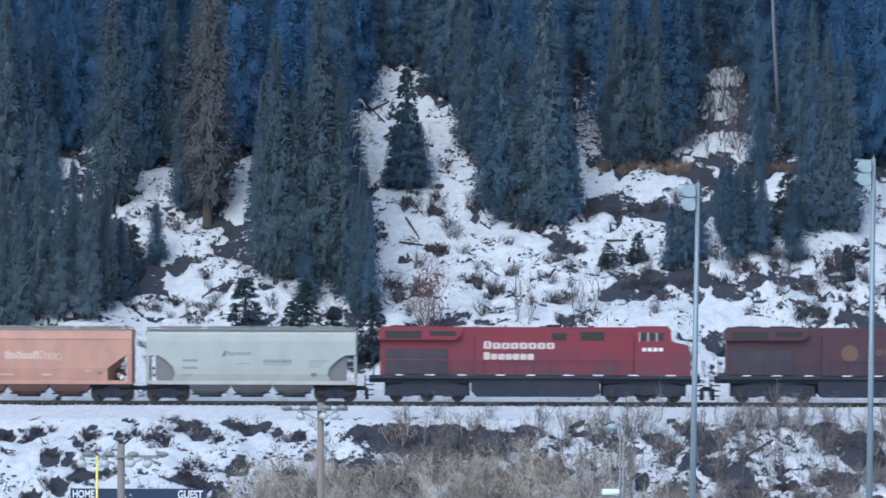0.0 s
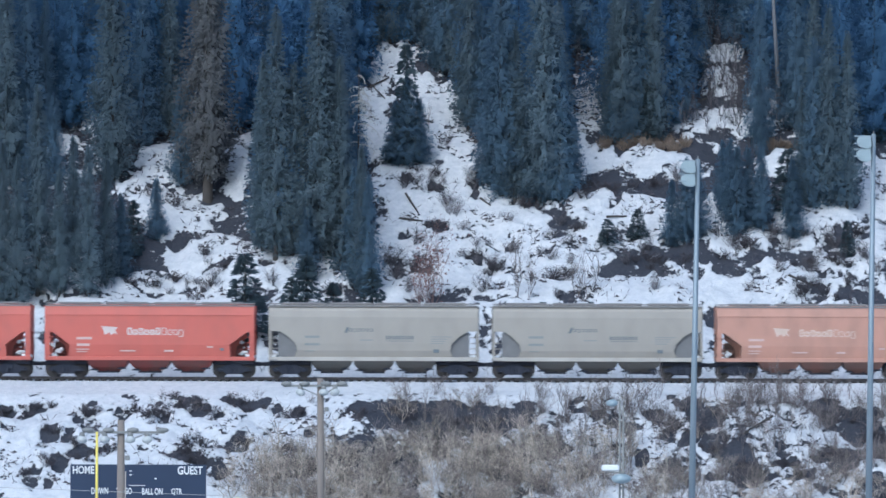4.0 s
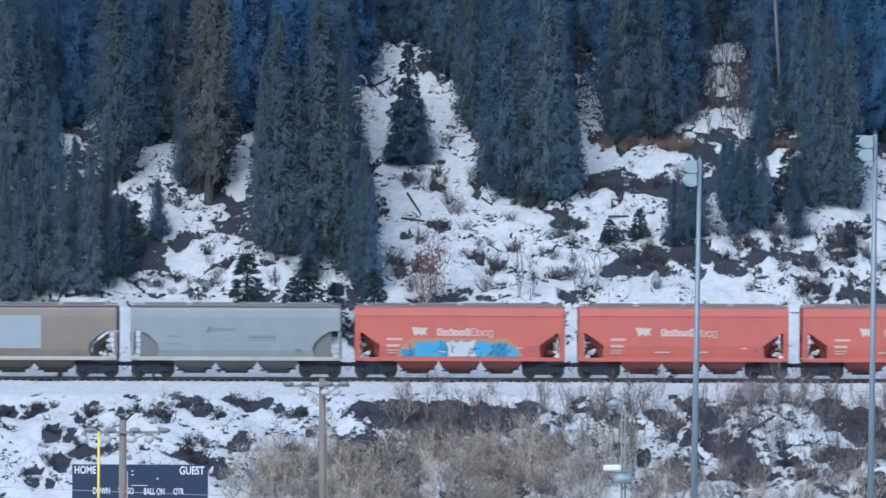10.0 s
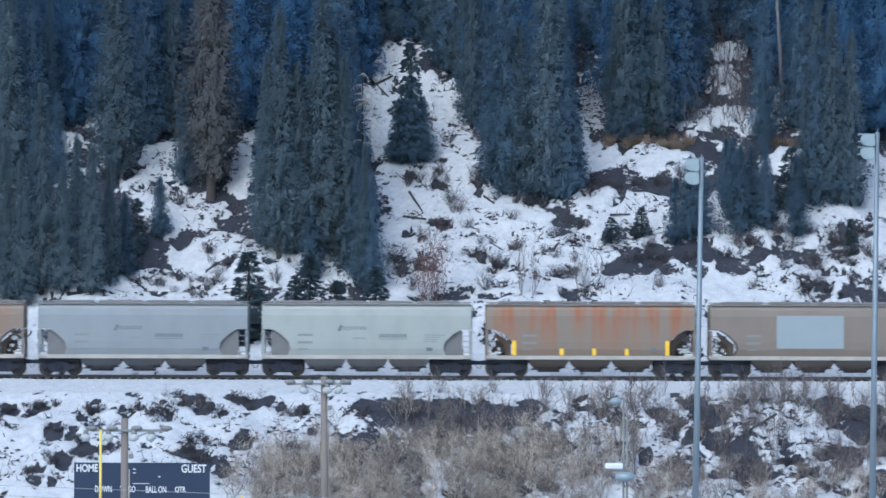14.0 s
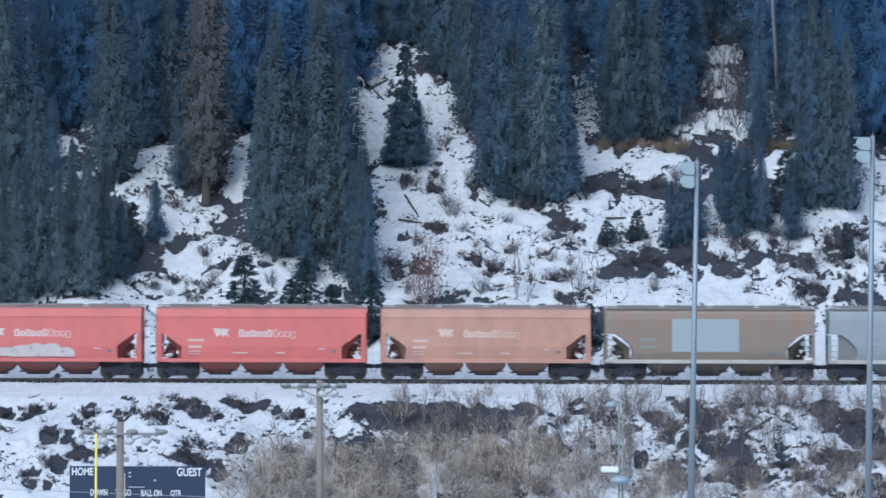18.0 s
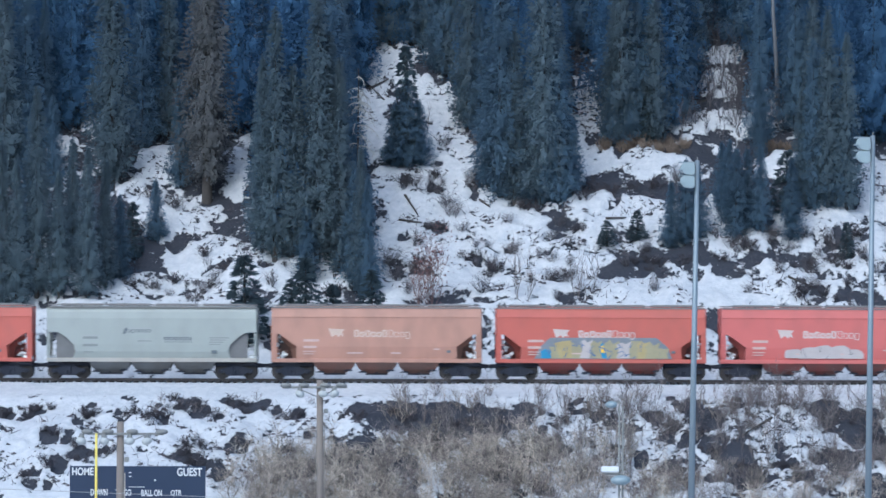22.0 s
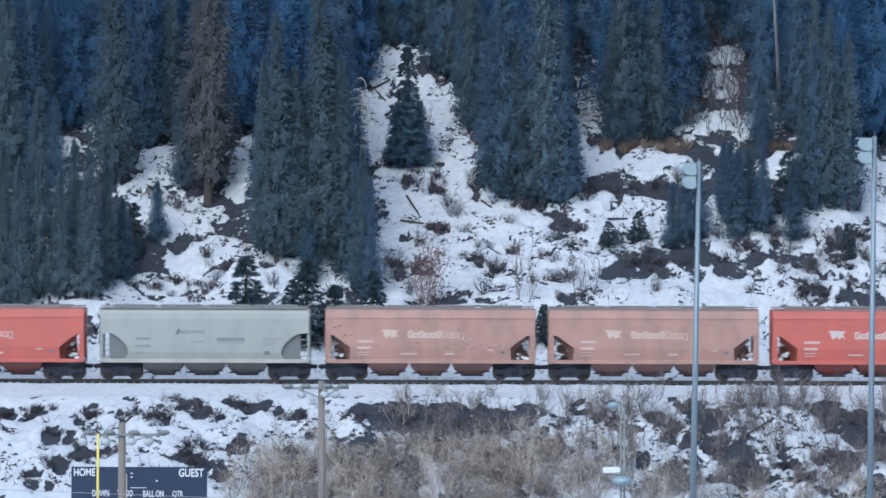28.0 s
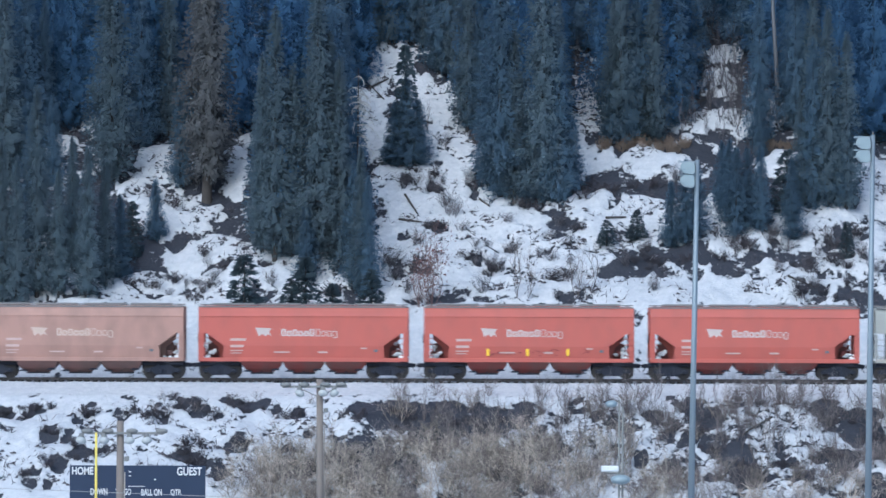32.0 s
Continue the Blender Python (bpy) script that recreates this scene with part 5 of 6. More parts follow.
def truck_meshes(base):
    """Side frames with a sagging middle, a bolster and springs."""
    out = []
    for s in (-1, 1):
        bm = bmesh.new()
        b = base / 2
        y0, y1 = (s * 0.98, s * 1.16)
        prism(bm, [(-b - 0.24, 0.38), (-b - 0.24, 0.60), (-b + 0.18, 0.68), (-0.42, 0.86), (0.42, 0.86), (b - 0.18, 0.68), (b + 0.24, 0.60), (b + 0.24, 0.38), (b - 0.16, 0.40), (0.46, 0.20), (-0.46, 0.20), (-b + 0.16, 0.40)], y0, y1)
        for k in (-1, 1):
            rod(bm, (k * b, s * 1.15, 0.46), (k * b, s * 1.26, 0.46), 0.115, 0.10, 10)
        out.append(mesh_of("side_frame", bm, M["under"]))
    bm = bmesh.new()
    box(bm, -0.2, 0.2, -1.2, 1.2, 0.5, 0.84, 0.03)
    box(bm, -0.42, 0.42, -0.95, 0.95, 0.30, 0.86, 0.05)
    box(bm, -1.36, 1.36, -0.98, 0.98, 0.80, 1.07, 0.04)
    for s in (-1, 1):
        box(bm, s * 0.45, s * 1.38, -0.5, 0.5, 0.40, 0.92, 0.04)
    for s in (-1, 1):
        for k in (-0.13, 0.13):
            rod(bm, (k, s * 1.2, 0.26), (k, s * 1.2, 0.52), 0.08, 0.08, 8)
    box(bm, -0.06, 0.06, -0.2, 0.2, 0.84, 1.06)
    return out + [mesh_of("bolster", bm, M["under"])]


FREIGHT_TRUCK = truck_meshes(1.78)


def add_truck(parent, x, meshes, axles, radius):
    """A truck is a part of its car; frames, bolster and wheelsets are its pieces."""
    bolster = new("truck", meshes[2])
    bolster.parent = parent
    bolster.matrix_basis = pose(x, 0, 0)
    for me in meshes[:2]:
        o = new("side_frame", me)
        o.parent = bolster
    for a in axles:
        w = new("wheelset", WHEELSET)
        w.parent = bolster
        w.matrix_basis = pose(a, 0, radius)


def shell_rows(kind):
    """Rows of the car body from the sill to the roof: height, half width, set-back of the ends."""
    if kind == "angled":
        return [(1.32, 1.50, 1.56), (2.10, 1.60, 1.62), (2.90, 1.60, 0.52), (2.92, 1.60, 0.04), (4.02, 1.60, 0.04), (4.06, 1.585, 0.04), (4.58, 1.50, 0.04), (4.60, 1.30, 0.10), (4.70, 0.55, 0.15)]
    return [(1.32, 1.46, 1.66), (1.75, 1.57, 1.84), (2.20, 1.60, 1.72), (2.70, 1.60, 1.20), (2.98, 1.60, 0.72), (3.00, 1.60, 0.03), (3.90, 1.59, 0.03), (4.30, 1.53, 0.03), (4.56, 1.42, 0.03), (4.60, 1.25, 0.10), (4.70, 0.55, 0.15)]


def car_shell(kind):
    bm = bmesh.new()
    rows = shell_rows(kind)
    cols = []
    for z, w, e in rows:
        h = CAR_HALF - e
        cols.append([bm.verts.new(p) for p in ((-h, -w, z), (-h * 0.33, -w, z), (h * 0.33, -w, z), (h, -w, z), (h, w, z), (h * 0.33, w, z), (-h * 0.33, w, z), (-h, w, z))])
    for a, b in zip(cols, cols[1:]):
        for i in range(8):
            j = (i + 1) % 8
            bm.faces.new((a[i], a[j], b[j], b[i]))
    bm.faces.new(cols[0][::-1])
    bm.faces.new(cols[-1])
    return bm


def block_ring(x0, x1, z0, z1, y, side, rail):
    """A rounded block with a hollow middle, standing in for one character."""
    bm = bmesh.new()
    cut = 0.16 * min(x1 - x0, z1 - z0)

    def outline(i, k, c):
        return [(x0 + i + c, z0 + k), (x1 - i - c, z0 + k), (x1 - i, z0 + k + c), (x1 - i, z1 - k - c), (x1 - i - c, z1 - k), (x0 + i + c, z1 - k), (x0 + i, z1 - k - c), (x0 + i, z0 + k + c)]
    outer, inner = outline(0, 0, cut), outline(side, rail, 0.01)
    a, b, c = ([bm.verts.new((x, d, z)) for x, z in ring] for ring, d in ((outer, y), (outer, y - 0.006), (inner, y - 0.006)))
    for k in range(8):
        n = (k + 1) % 8
        bm.faces.new((a[k], a[n], b[n], b[k]))
        bm.faces.new((b[k], b[n], c[n], c[k]))
    return bm


def blocks(x0, x1, z0, z1, tops, y, side, rail, gap, material, parent, label=""):
    """A word that is not lettered: one hollow block a character, each as tall as tops says; below 0 it hangs under the line."""
    step = (x1 - x0) / len(tops)
    for i, top in enumerate(tops):
        drop = 0.22 * (z1 - z0) if top < 0 else 0
        part("wordmark_block", block_ring(x0 + i * step, x0 + (i + 1 - gap) * step, z0 - drop, z0 + (z1 - z0) * abs(top), y, side, rail), material, parent, label)


def snow_clump(bm, rng, cx, cz, n, spread_x, spread_z, y):
    for _ in range(n):
        dome(bm, (cx + rng.gauss(0, spread_x), y + rng.uniform(-0.1, 0.1), cz + rng.gauss(0, spread_z)), rng.uniform(0.06, 0.2), 0.12, rng.uniform(0.05, 0.16), 7, 4)


def hopper(kind, colour, label, extra=()):
    """One covered hopper car with all its parts, standing at the origin."""
    rng = random.Random(len(label) * 7 + len(colour))
    p = PAINT[colour]
    car = thing("hopper_car", label, "railway car", "hopper cars of the train")
    part("body", car_shell(kind), p, car)
    H = CAR_HALF
    for s in (-1, 1):
        bm = bmesh.new()
        box(bm, -H, H, s * 1.46, s * 1.60, 1.08, 1.33, 0.015)
        part("side_sill", bm, p if kind == "angled" else M["sill_dust"], car)
        if kind == "angled":
            bm = bmesh.new()
            box(bm, -H + 0.1, H - 0.1, s * 1.59, s * 1.635, 4.0, 4.035)
            part("side_crease", bm, p, car)
        bm = bmesh.new()
        box(bm, -H + 0.05, H - 0.05, s * 1.18, s * 1.58, 4.74, 4.80)
        for k in range(15):
            x = -H + 0.4 + k * (2 * H - 0.8) / 14
            box(bm, x - 0.03, x + 0.03, s * 1.2, s * 1.5, 4.585, 4.74)
        part("running_board", bm, M["walkway"], car, "grey grated running board")
        bm = bmesh.new()
        box(bm, -H + 0.04, H - 0.04, s * 1.505, s * 1.545, 4.575, 4.665)
        part("roof_rail", bm, M["walkway"], car)
    for k in range(4):
        bm = bmesh.new()
        x = -4.6 + k * 3.07
        box(bm, x - 1.35, x + 1.35, -0.42, 0.42, 4.69, 4.86, 0.04)
        part("hatch", bm, M["walkway"], car)
    # end frames, ladders, couplers
    for e in (-1, 1):
        bm = bmesh.new()
        for s in (-1, 1):
            box(bm, e * (H - (0.34 if kind == "angled" else 0.16)), e * (H - 0.02), s * 1.50, s * 1.56, 1.33, 2.95)
            box(bm, e * (H - 0.14), e * (H - 0.02), s * 1.40, s * 1.50, 1.33, 2.95)
        box(bm, e * (H - 0.12), e * (H - 0.02), -1.46, 1.46, 1.08, 1.30)
        part("end_frame", bm, p, car)
        for s in (-1, 1):
            bm = bmesh.new()
            for k in range(9):
                z = 1.2 + k * 0.40
                rod(bm, (e * (H - 0.02), s * 1.58, z), (e * (H + 0.0), s * 1.12, z), 0.022, 0.022, 5)
                if k < 5:
                    rod(bm, (e * (H - 0.55), s * 1.63, 1.15 + k * 0.36), (e * (H - 0.02), s * 1.63, 1.15 + k * 0.36), 0.02, 0.02, 5)
            rod(bm, (e * (H + 0.01), s * 1.12, 1.1), (e * (H + 0.01), s * 1.12, 4.62), 0.025, 0.025, 5)
            part("ladder", bm, p, car)
        bm = bmesh.new()
        box(bm, e * (H - 0.05), e * (H + 0.28), -0.16, 0.16, 0.72, 1.0, 0.03)
        box(bm, e * (H + 0.20), e * (H + 0.47), -0.13, 0.13, 0.72, 0.98, 0.04)
        rod(bm, (e * (H + 0.2), -0.3, 0.8), (e * (H + 0.42), -0.26, 0.45), 0.025, 0.025, 6)
        part("coupler", bm, M["under"], car)
        bm = bmesh.new()
        prism(bm, [(e * (H - 0.02), 0.70), (e * (H - 0.02), 1.06), (e * (H - 3.0), 1.06), (e * (H - 3.0), 0.86)], -0.22, 0.22)
        part("draft_sill", bm, M["under"], car)
        if kind == "round":
            # This panel's dark colour holds both dust and the recess's shadow.
            bm = bmesh.new()
            prism(bm, [(e * (H - 0.60), 1.34), (e * (H - 1.72), 1.34), (e * (H - 1.92), 1.75), (e * (H - 1.80), 2.20), (e * (H - 1.28), 2.70), (e * (H - 0.76), 2.97), (e * (H - 0.60), 2.9)], -1.40, -1.36)
            part("end_panel", bm, M["dusty"], car, "dusty recessed end panel, its recess shadow painted in")
        else:
            bm = bmesh.new()
            box(bm, e * (H - 1.15), e * (H - 0.75), -0.5, 0.4, 1.45, 1.85, 0.05)
            rod(bm, (e * (H - 0.95), 0.5, 1.55), (e * (H - 0.4), 0.5, 1.55), 0.2, 0.2, 10)
            rod(bm, (e * (H - 0.4), -0.7, 1.4), (e * (H - 0.7), 0.7, 2.3), 0.05, 0.05, 6)
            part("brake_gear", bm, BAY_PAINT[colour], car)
            bm = bmesh.new()
            prism(bm, [(e * (H - 1.64), 1.33), (e * (H - 1.66), 2.08), (e * (H - 0.56), 2.88), (e * (H - 0.56), 2.55), (e * (H - 1.2), 2.0), (e * (H - 1.3), 1.33)], -0.06, 0.06)
            part("centre_web", bm, p, car)
        if kind != "round":
            # Plate added to darken the view through the open car end.
            bm = bmesh.new()
            prism(bm, [(e * (H - 1.5), 1.33), (e * (H - 1.5), 2.0), (e * (H - 0.9), 2.35), (e * (H - 0.55), 2.2), (e * (H - 0.45), 1.33)], 0.25, 0.32)
            part("end_bulkhead", bm, BAY_PAINT[colour], car, "grimy dark plate added behind the end frame")
        bm = bmesh.new()
        snow_clump(bm, rng, e * (H - 0.5), 1.42, 4, 0.2, 0.06, -0.9)
        snow_clump(bm, rng, e * (H - 0.3), 1.35, 5, 0.15, 0.03, -1.2)
        if kind != "round":
            snow_clump(bm, rng, e * (H - 0.75), 1.55, 5, 0.22, 0.12, -0.75)
            snow_clump(bm, rng, e * (H - 0.55), 2.05, 3, 0.12, 0.2, -0.6)
        tagged(part("packed_snow", bm, M["snow_lump"], car, "packed snow on the end ledge", True), kind="stuff")
    bm = bmesh.new()
    rod(bm, (-H - 0.03, -0.6, 2.6), (-H - 0.09, -0.6, 2.6), 0.28, 0.28, 16)
    part("brake_wheel", bm, M["under"], car)
    # discharge bays
    for c in (-2.72, 0.0, 2.72):
        bm = bmesh.new()
        rings = [[bm.verts.new((c + sx * w, sy * d, z)) for sx, sy in ((-1, -1), (1, -1), (1, 1), (-1, 1))] for z, w, d in ((1.10, 1.33, 1.46), (0.88, 1.27, 1.30), (0.62, 1.08, 1.05), (0.36, 0.66, 0.72))]
        for a, b in zip(rings, rings[1:]):
            for k in range(4):
                bm.faces.new((a[k], a[(k + 1) % 4], b[(k + 1) % 4], b[k]))
        bm.faces.new(rings[0])
        bm.faces.new(rings[-1][::-1])
        bmesh.ops.recalc_face_normals(bm, faces=bm.faces)
        bay = part("discharge_bay", bm, BAY_PAINT[colour], car, "grimy discharge bay, its underside shadow painted in")
        bm = bmesh.new()
        box(bm, c - 0.72, c + 0.72, -0.82, 0.82, 0.27, 0.37, 0.02)
        rod(bm, (c, -1.2, 0.42), (c, -0.8, 0.33), 0.05, 0.05, 6)
        part("outlet_gate", bm, M["under"], bay)
        for s, z in ((-1, 0.40), (1, 0.50)):
            bm = bmesh.new()
            prism(bm, [(c + s * 0.55, z), (c + s * 0.75, z + 0.12), (c + s * 1.05, z + 0.13), (c + s * 1.22, z + 0.02)], -1.12, -0.85)
            part("gate_lever", bm, M["under"], bay)
    for x in (-5.42, 5.42):
        add_truck(car, x, FREIGHT_TRUCK, (-0.89, 0.89), 0.457)
    # lettering and markings as plain blocks
    Y = -1.602

    def stencil(x0, x1, z0, z1, material):
        bm = bmesh.new()
        bar(bm, x0, x1, z0, z1, Y, 0.005)
        part("stencil", bm, material, car)

    letter = M["letter_faded"] if colour in ("salmon", "pink") else M["letter"]
    if kind == "angled":
        bm = bmesh.new()
        prism(bm, [(-3.12, 3.28), (-2.05, 3.22), (-2.22, 3.02), (-2.08, 2.72), (-2.30, 2.86), (-2.46, 2.70), (-2.62, 2.88), (-2.90, 2.70), (-3.00, 3.00)], Y - 0.005, Y)
        part("emblem", bm, letter, car, "white angular emblem")
        blocks(-1.45, 0.74, 2.72, 3.20, (1, 0.74, 0.92, 0.74, 0.74, 1), Y, 0.115, 0.09, 0.12, letter, car)
        blocks(0.78, 2.24, 2.72, 3.20, (1, 0.74, 0.74, -0.74), Y, 0.05, 0.05, 0.18, letter, car)
        for z, h, w in ((2.42, 0.2, 1.0), (2.0, 0.2, 0.85), (1.76, 0.08, 0.8), (1.60, 0.07, 0.7)):
            stencil(-4.72, -4.72 + w, z, z + h * 0.8, M["stencil_pale"])
        stencil(-1.9, -0.9, 1.65, 1.74, M["stencil_pale"])
        stencil(0.95, 1.55, 1.64, 1.75, M["stencil_pale"])
        stencil(3.7, 4.1, 1.91, 2.0, M["stencil_pale"])
        bm = bmesh.new()
        box(bm, 4.55, 4.8, Y - 0.005, Y, 1.72, 1.88)
        part("data_plate", bm, M["stencil"], car)
    else:
        if kind == "round":
            bm = bmesh.new()
            prism(bm, [(-1.9, 2.90), (-1.72, 3.28), (-1.58, 3.28), (-1.70, 2.90)], Y - 0.005, Y)
            part("emblem", bm, M["stencil"], car)
            blocks(-1.6, 0.0, 2.98, 3.18, (1, -1, 1, 1, 1, 1), Y, 0.05, 0.04, 0.2, M["stencil"], car)
            blocks(0.78, 2.62, 2.48, 2.70, (1,) * 9, Y, 0.055, 0.05, 0.2, M["stencil"], car)
            stencil(-0.9, -0.05, 2.40, 2.46, M["stencil_soft"])
            for z, w in ((2.62, 1.3), (2.48, 1.0), (2.34, 0.9), (2.20, 0.75)):
                stencil(3.72, 3.72 + w, z, z + 0.05, M["stencil_soft"])
            bm = bmesh.new()
            box(bm, 0.8, 2.6, Y - 0.005, Y, 2.36, 2.39)
            part("underline", bm, M["stencil"], car)
        for z in (2.56, 2.08):
            stencil(-4.45, -3.5, z, z + 0.15, M["stencil_soft"])
        stencil(-4.4, -3.8, 1.70, 1.76, M["stencil_soft"])
        bm = bmesh.new()
        box(bm, 3.85, 4.22, Y - 0.005, Y, 1.62, 1.84)
        part("data_plate", bm, M["stencil"], car)
    for item in extra:
        item(car, Y, rng)
    return car


def white_panel(car, y, rng):
    bm = bmesh.new()
    box(bm, -2.45, 1.88, y - 0.006, y, 1.84, 3.96)
    part("painted_panel", bm, M["patch"], car, "pale blue-grey painted-over panel")


PINK_SCUFFS = ((-5.9, 3.5, 5, 0.25), (-5.5, 2.9, 3, 0.2), (-3.6, 2.2, 4, 0.3), (-1.1, 2.25, 7, 0.4), (0.6, 2.1, 5, 0.4), (2.0, 2.3, 6, 0.5), (4.0, 2.2, 4, 0.35))
RED_SCUFFS = ((-2.0, 1.72, 5, 0.3), (-1.2, 1.72, 4, 0.3), (0.7, 1.72, 5, 0.3), (1.6, 1.72, 5, 0.3), (3.3, 1.75, 4, 0.4))


def scuffs(spots, material, car, y, rng):
    """Thin scratches, sprayed marks and worn spots on the lower side."""
    r = random.Random(5)
    for cx, cz, n, sx in spots:
        for k in range(n):
            x, z, ln, w, a = cx + r.gauss(0, sx), cz + r.gauss(0, 0.1), r.uniform(0.1, 0.3), r.uniform(0.02, 0.045), r.uniform(-0.7, 0.7)
            dx, dz = ln * math.cos(a), ln * math.sin(a)
            bm = bmesh.new()
            prism(bm, [(x - dx, z - dz), (x + dx * 0.2, z + dz * 0.2 - w), (x + dx, z + dz), (x + dx * 0.1, z + dz * 0.1 + w)], y - 0.004 - 0.0002 * k, y)
            part("scuff", bm, M[material], car, "dark worn scratch")


def reflectors(xs, z0, z1, w):
    def add(car, y, rng):
        for x in xs:
            bm = bmesh.new()
            box(bm, x, x + w, y - 0.006, y, z0, z1)
            part("reflector", bm, M["marker"], car, "yellow reflector strip")
    return add


def sprayed(x0, x1, z0, z1, fills, n, seed, ink="tag_dark", density=2.0, halo=""):
    """Sprayed lumps grown into one another, with short strokes across them; no letters."""
    def add(car, y, rng):
        r = random.Random(seed)
        step = (x1 - x0) / n
        if halo:
            bm = bmesh.new()
            prism(bm, [(x0 - 0.5, z0), (x0 - 0.15, z0 + (z1 - z0) * 0.6), (x0 + 0.5, z1 + 0.1), (x1 - 0.6, z1 + 0.1), (x1 + 0.1, z0 + (z1 - z0) * 0.6), (x1 + 0.4, z0)], y - 0.003, y)
            part("graffiti_halo", bm, M[halo], car, "dull sprayed background")
        for i in range(n):
            u = (i + 0.5) / n
            tall = (z1 - z0) * min(1, 0.45 + 3.2 * min(u, 1 - u)) * r.uniform(0.85, 1.05)
            cx, hw = x0 + u * (x1 - x0), step * r.uniform(0.68, 0.85)
            lean = r.uniform(-0.12, 0.12)
            if halo:
                pts = [(cx - hw * 0.8, z0 + r.uniform(0, 0.06)), (cx - hw * 0.85 + lean * 2, z0 + tall * 0.55), (cx - hw * 1.15 + lean * 2, z0 + tall * r.uniform(0.6, 0.95)), (cx - hw * 0.3 + lean, z0 + tall * r.uniform(0.85, 1.05)), (cx + hw * 0.1 + lean, z0 + tall * r.uniform(0.7, 0.9)), (cx + hw * 0.9 + lean, z0 + tall * r.uniform(0.85, 1.05)), (cx + hw * 0.75, z0 + tall * 0.5), (cx + hw * r.uniform(0.7, 1.1), z0 + r.uniform(0, 0.06))]
            else:
                pts = [(cx - hw, z0 + r.uniform(0, 0.05)), (cx - hw * 0.97 + lean * 0.5, z0 + tall * 0.6), (cx - hw * 0.75 + lean, z0 + tall * 0.88), (cx - hw * 0.2 + lean, z0 + tall * r.uniform(0.95, 1.02)), (cx + hw * 0.4 + lean, z0 + tall * r.uniform(0.9, 1.02)), (cx + hw * 0.85 + lean, z0 + tall * 0.8), (cx + hw, z0 + tall * 0.45), (cx + hw * 0.95, z0 + r.uniform(0, 0.05))]
            bm = bmesh.new()
            prism(bm, pts, y - 0.004 - 0.0012 * (i % 3) - 0.0002 * i, y)
            part("graffiti", bm, M[fills[i % len(fills)]], car, "sprayed graffiti patch")
        bm = bmesh.new()
        for k in range(int(n * density)):
            cx, cz, a, ln = r.uniform(x0 + 0.3, x1 - 0.3), r.uniform(z0 + 0.1, z0 + (z1 - z0) * 0.72), r.gauss(1.3, 0.9), r.uniform(0.12, 0.34)
            dx, dz, w = ln * math.cos(a), ln * math.sin(a), r.uniform(0.02, 0.05)
            q = w / ln
            prism(bm, [(cx - dx - dz * q, cz - dz + dx * q), (cx + dx - dz * q * 0.4, cz + dz + dx * q * 0.4), (cx + dx + dz * q * 0.4, cz + dz - dx * q * 0.4), (cx - dx + dz * q, cz - dz - dx * q)], y - 0.013 - 0.0001 * k, y)
        part("graffiti_strokes", bm, M[ink], car, "sprayed outline strokes")
    return add


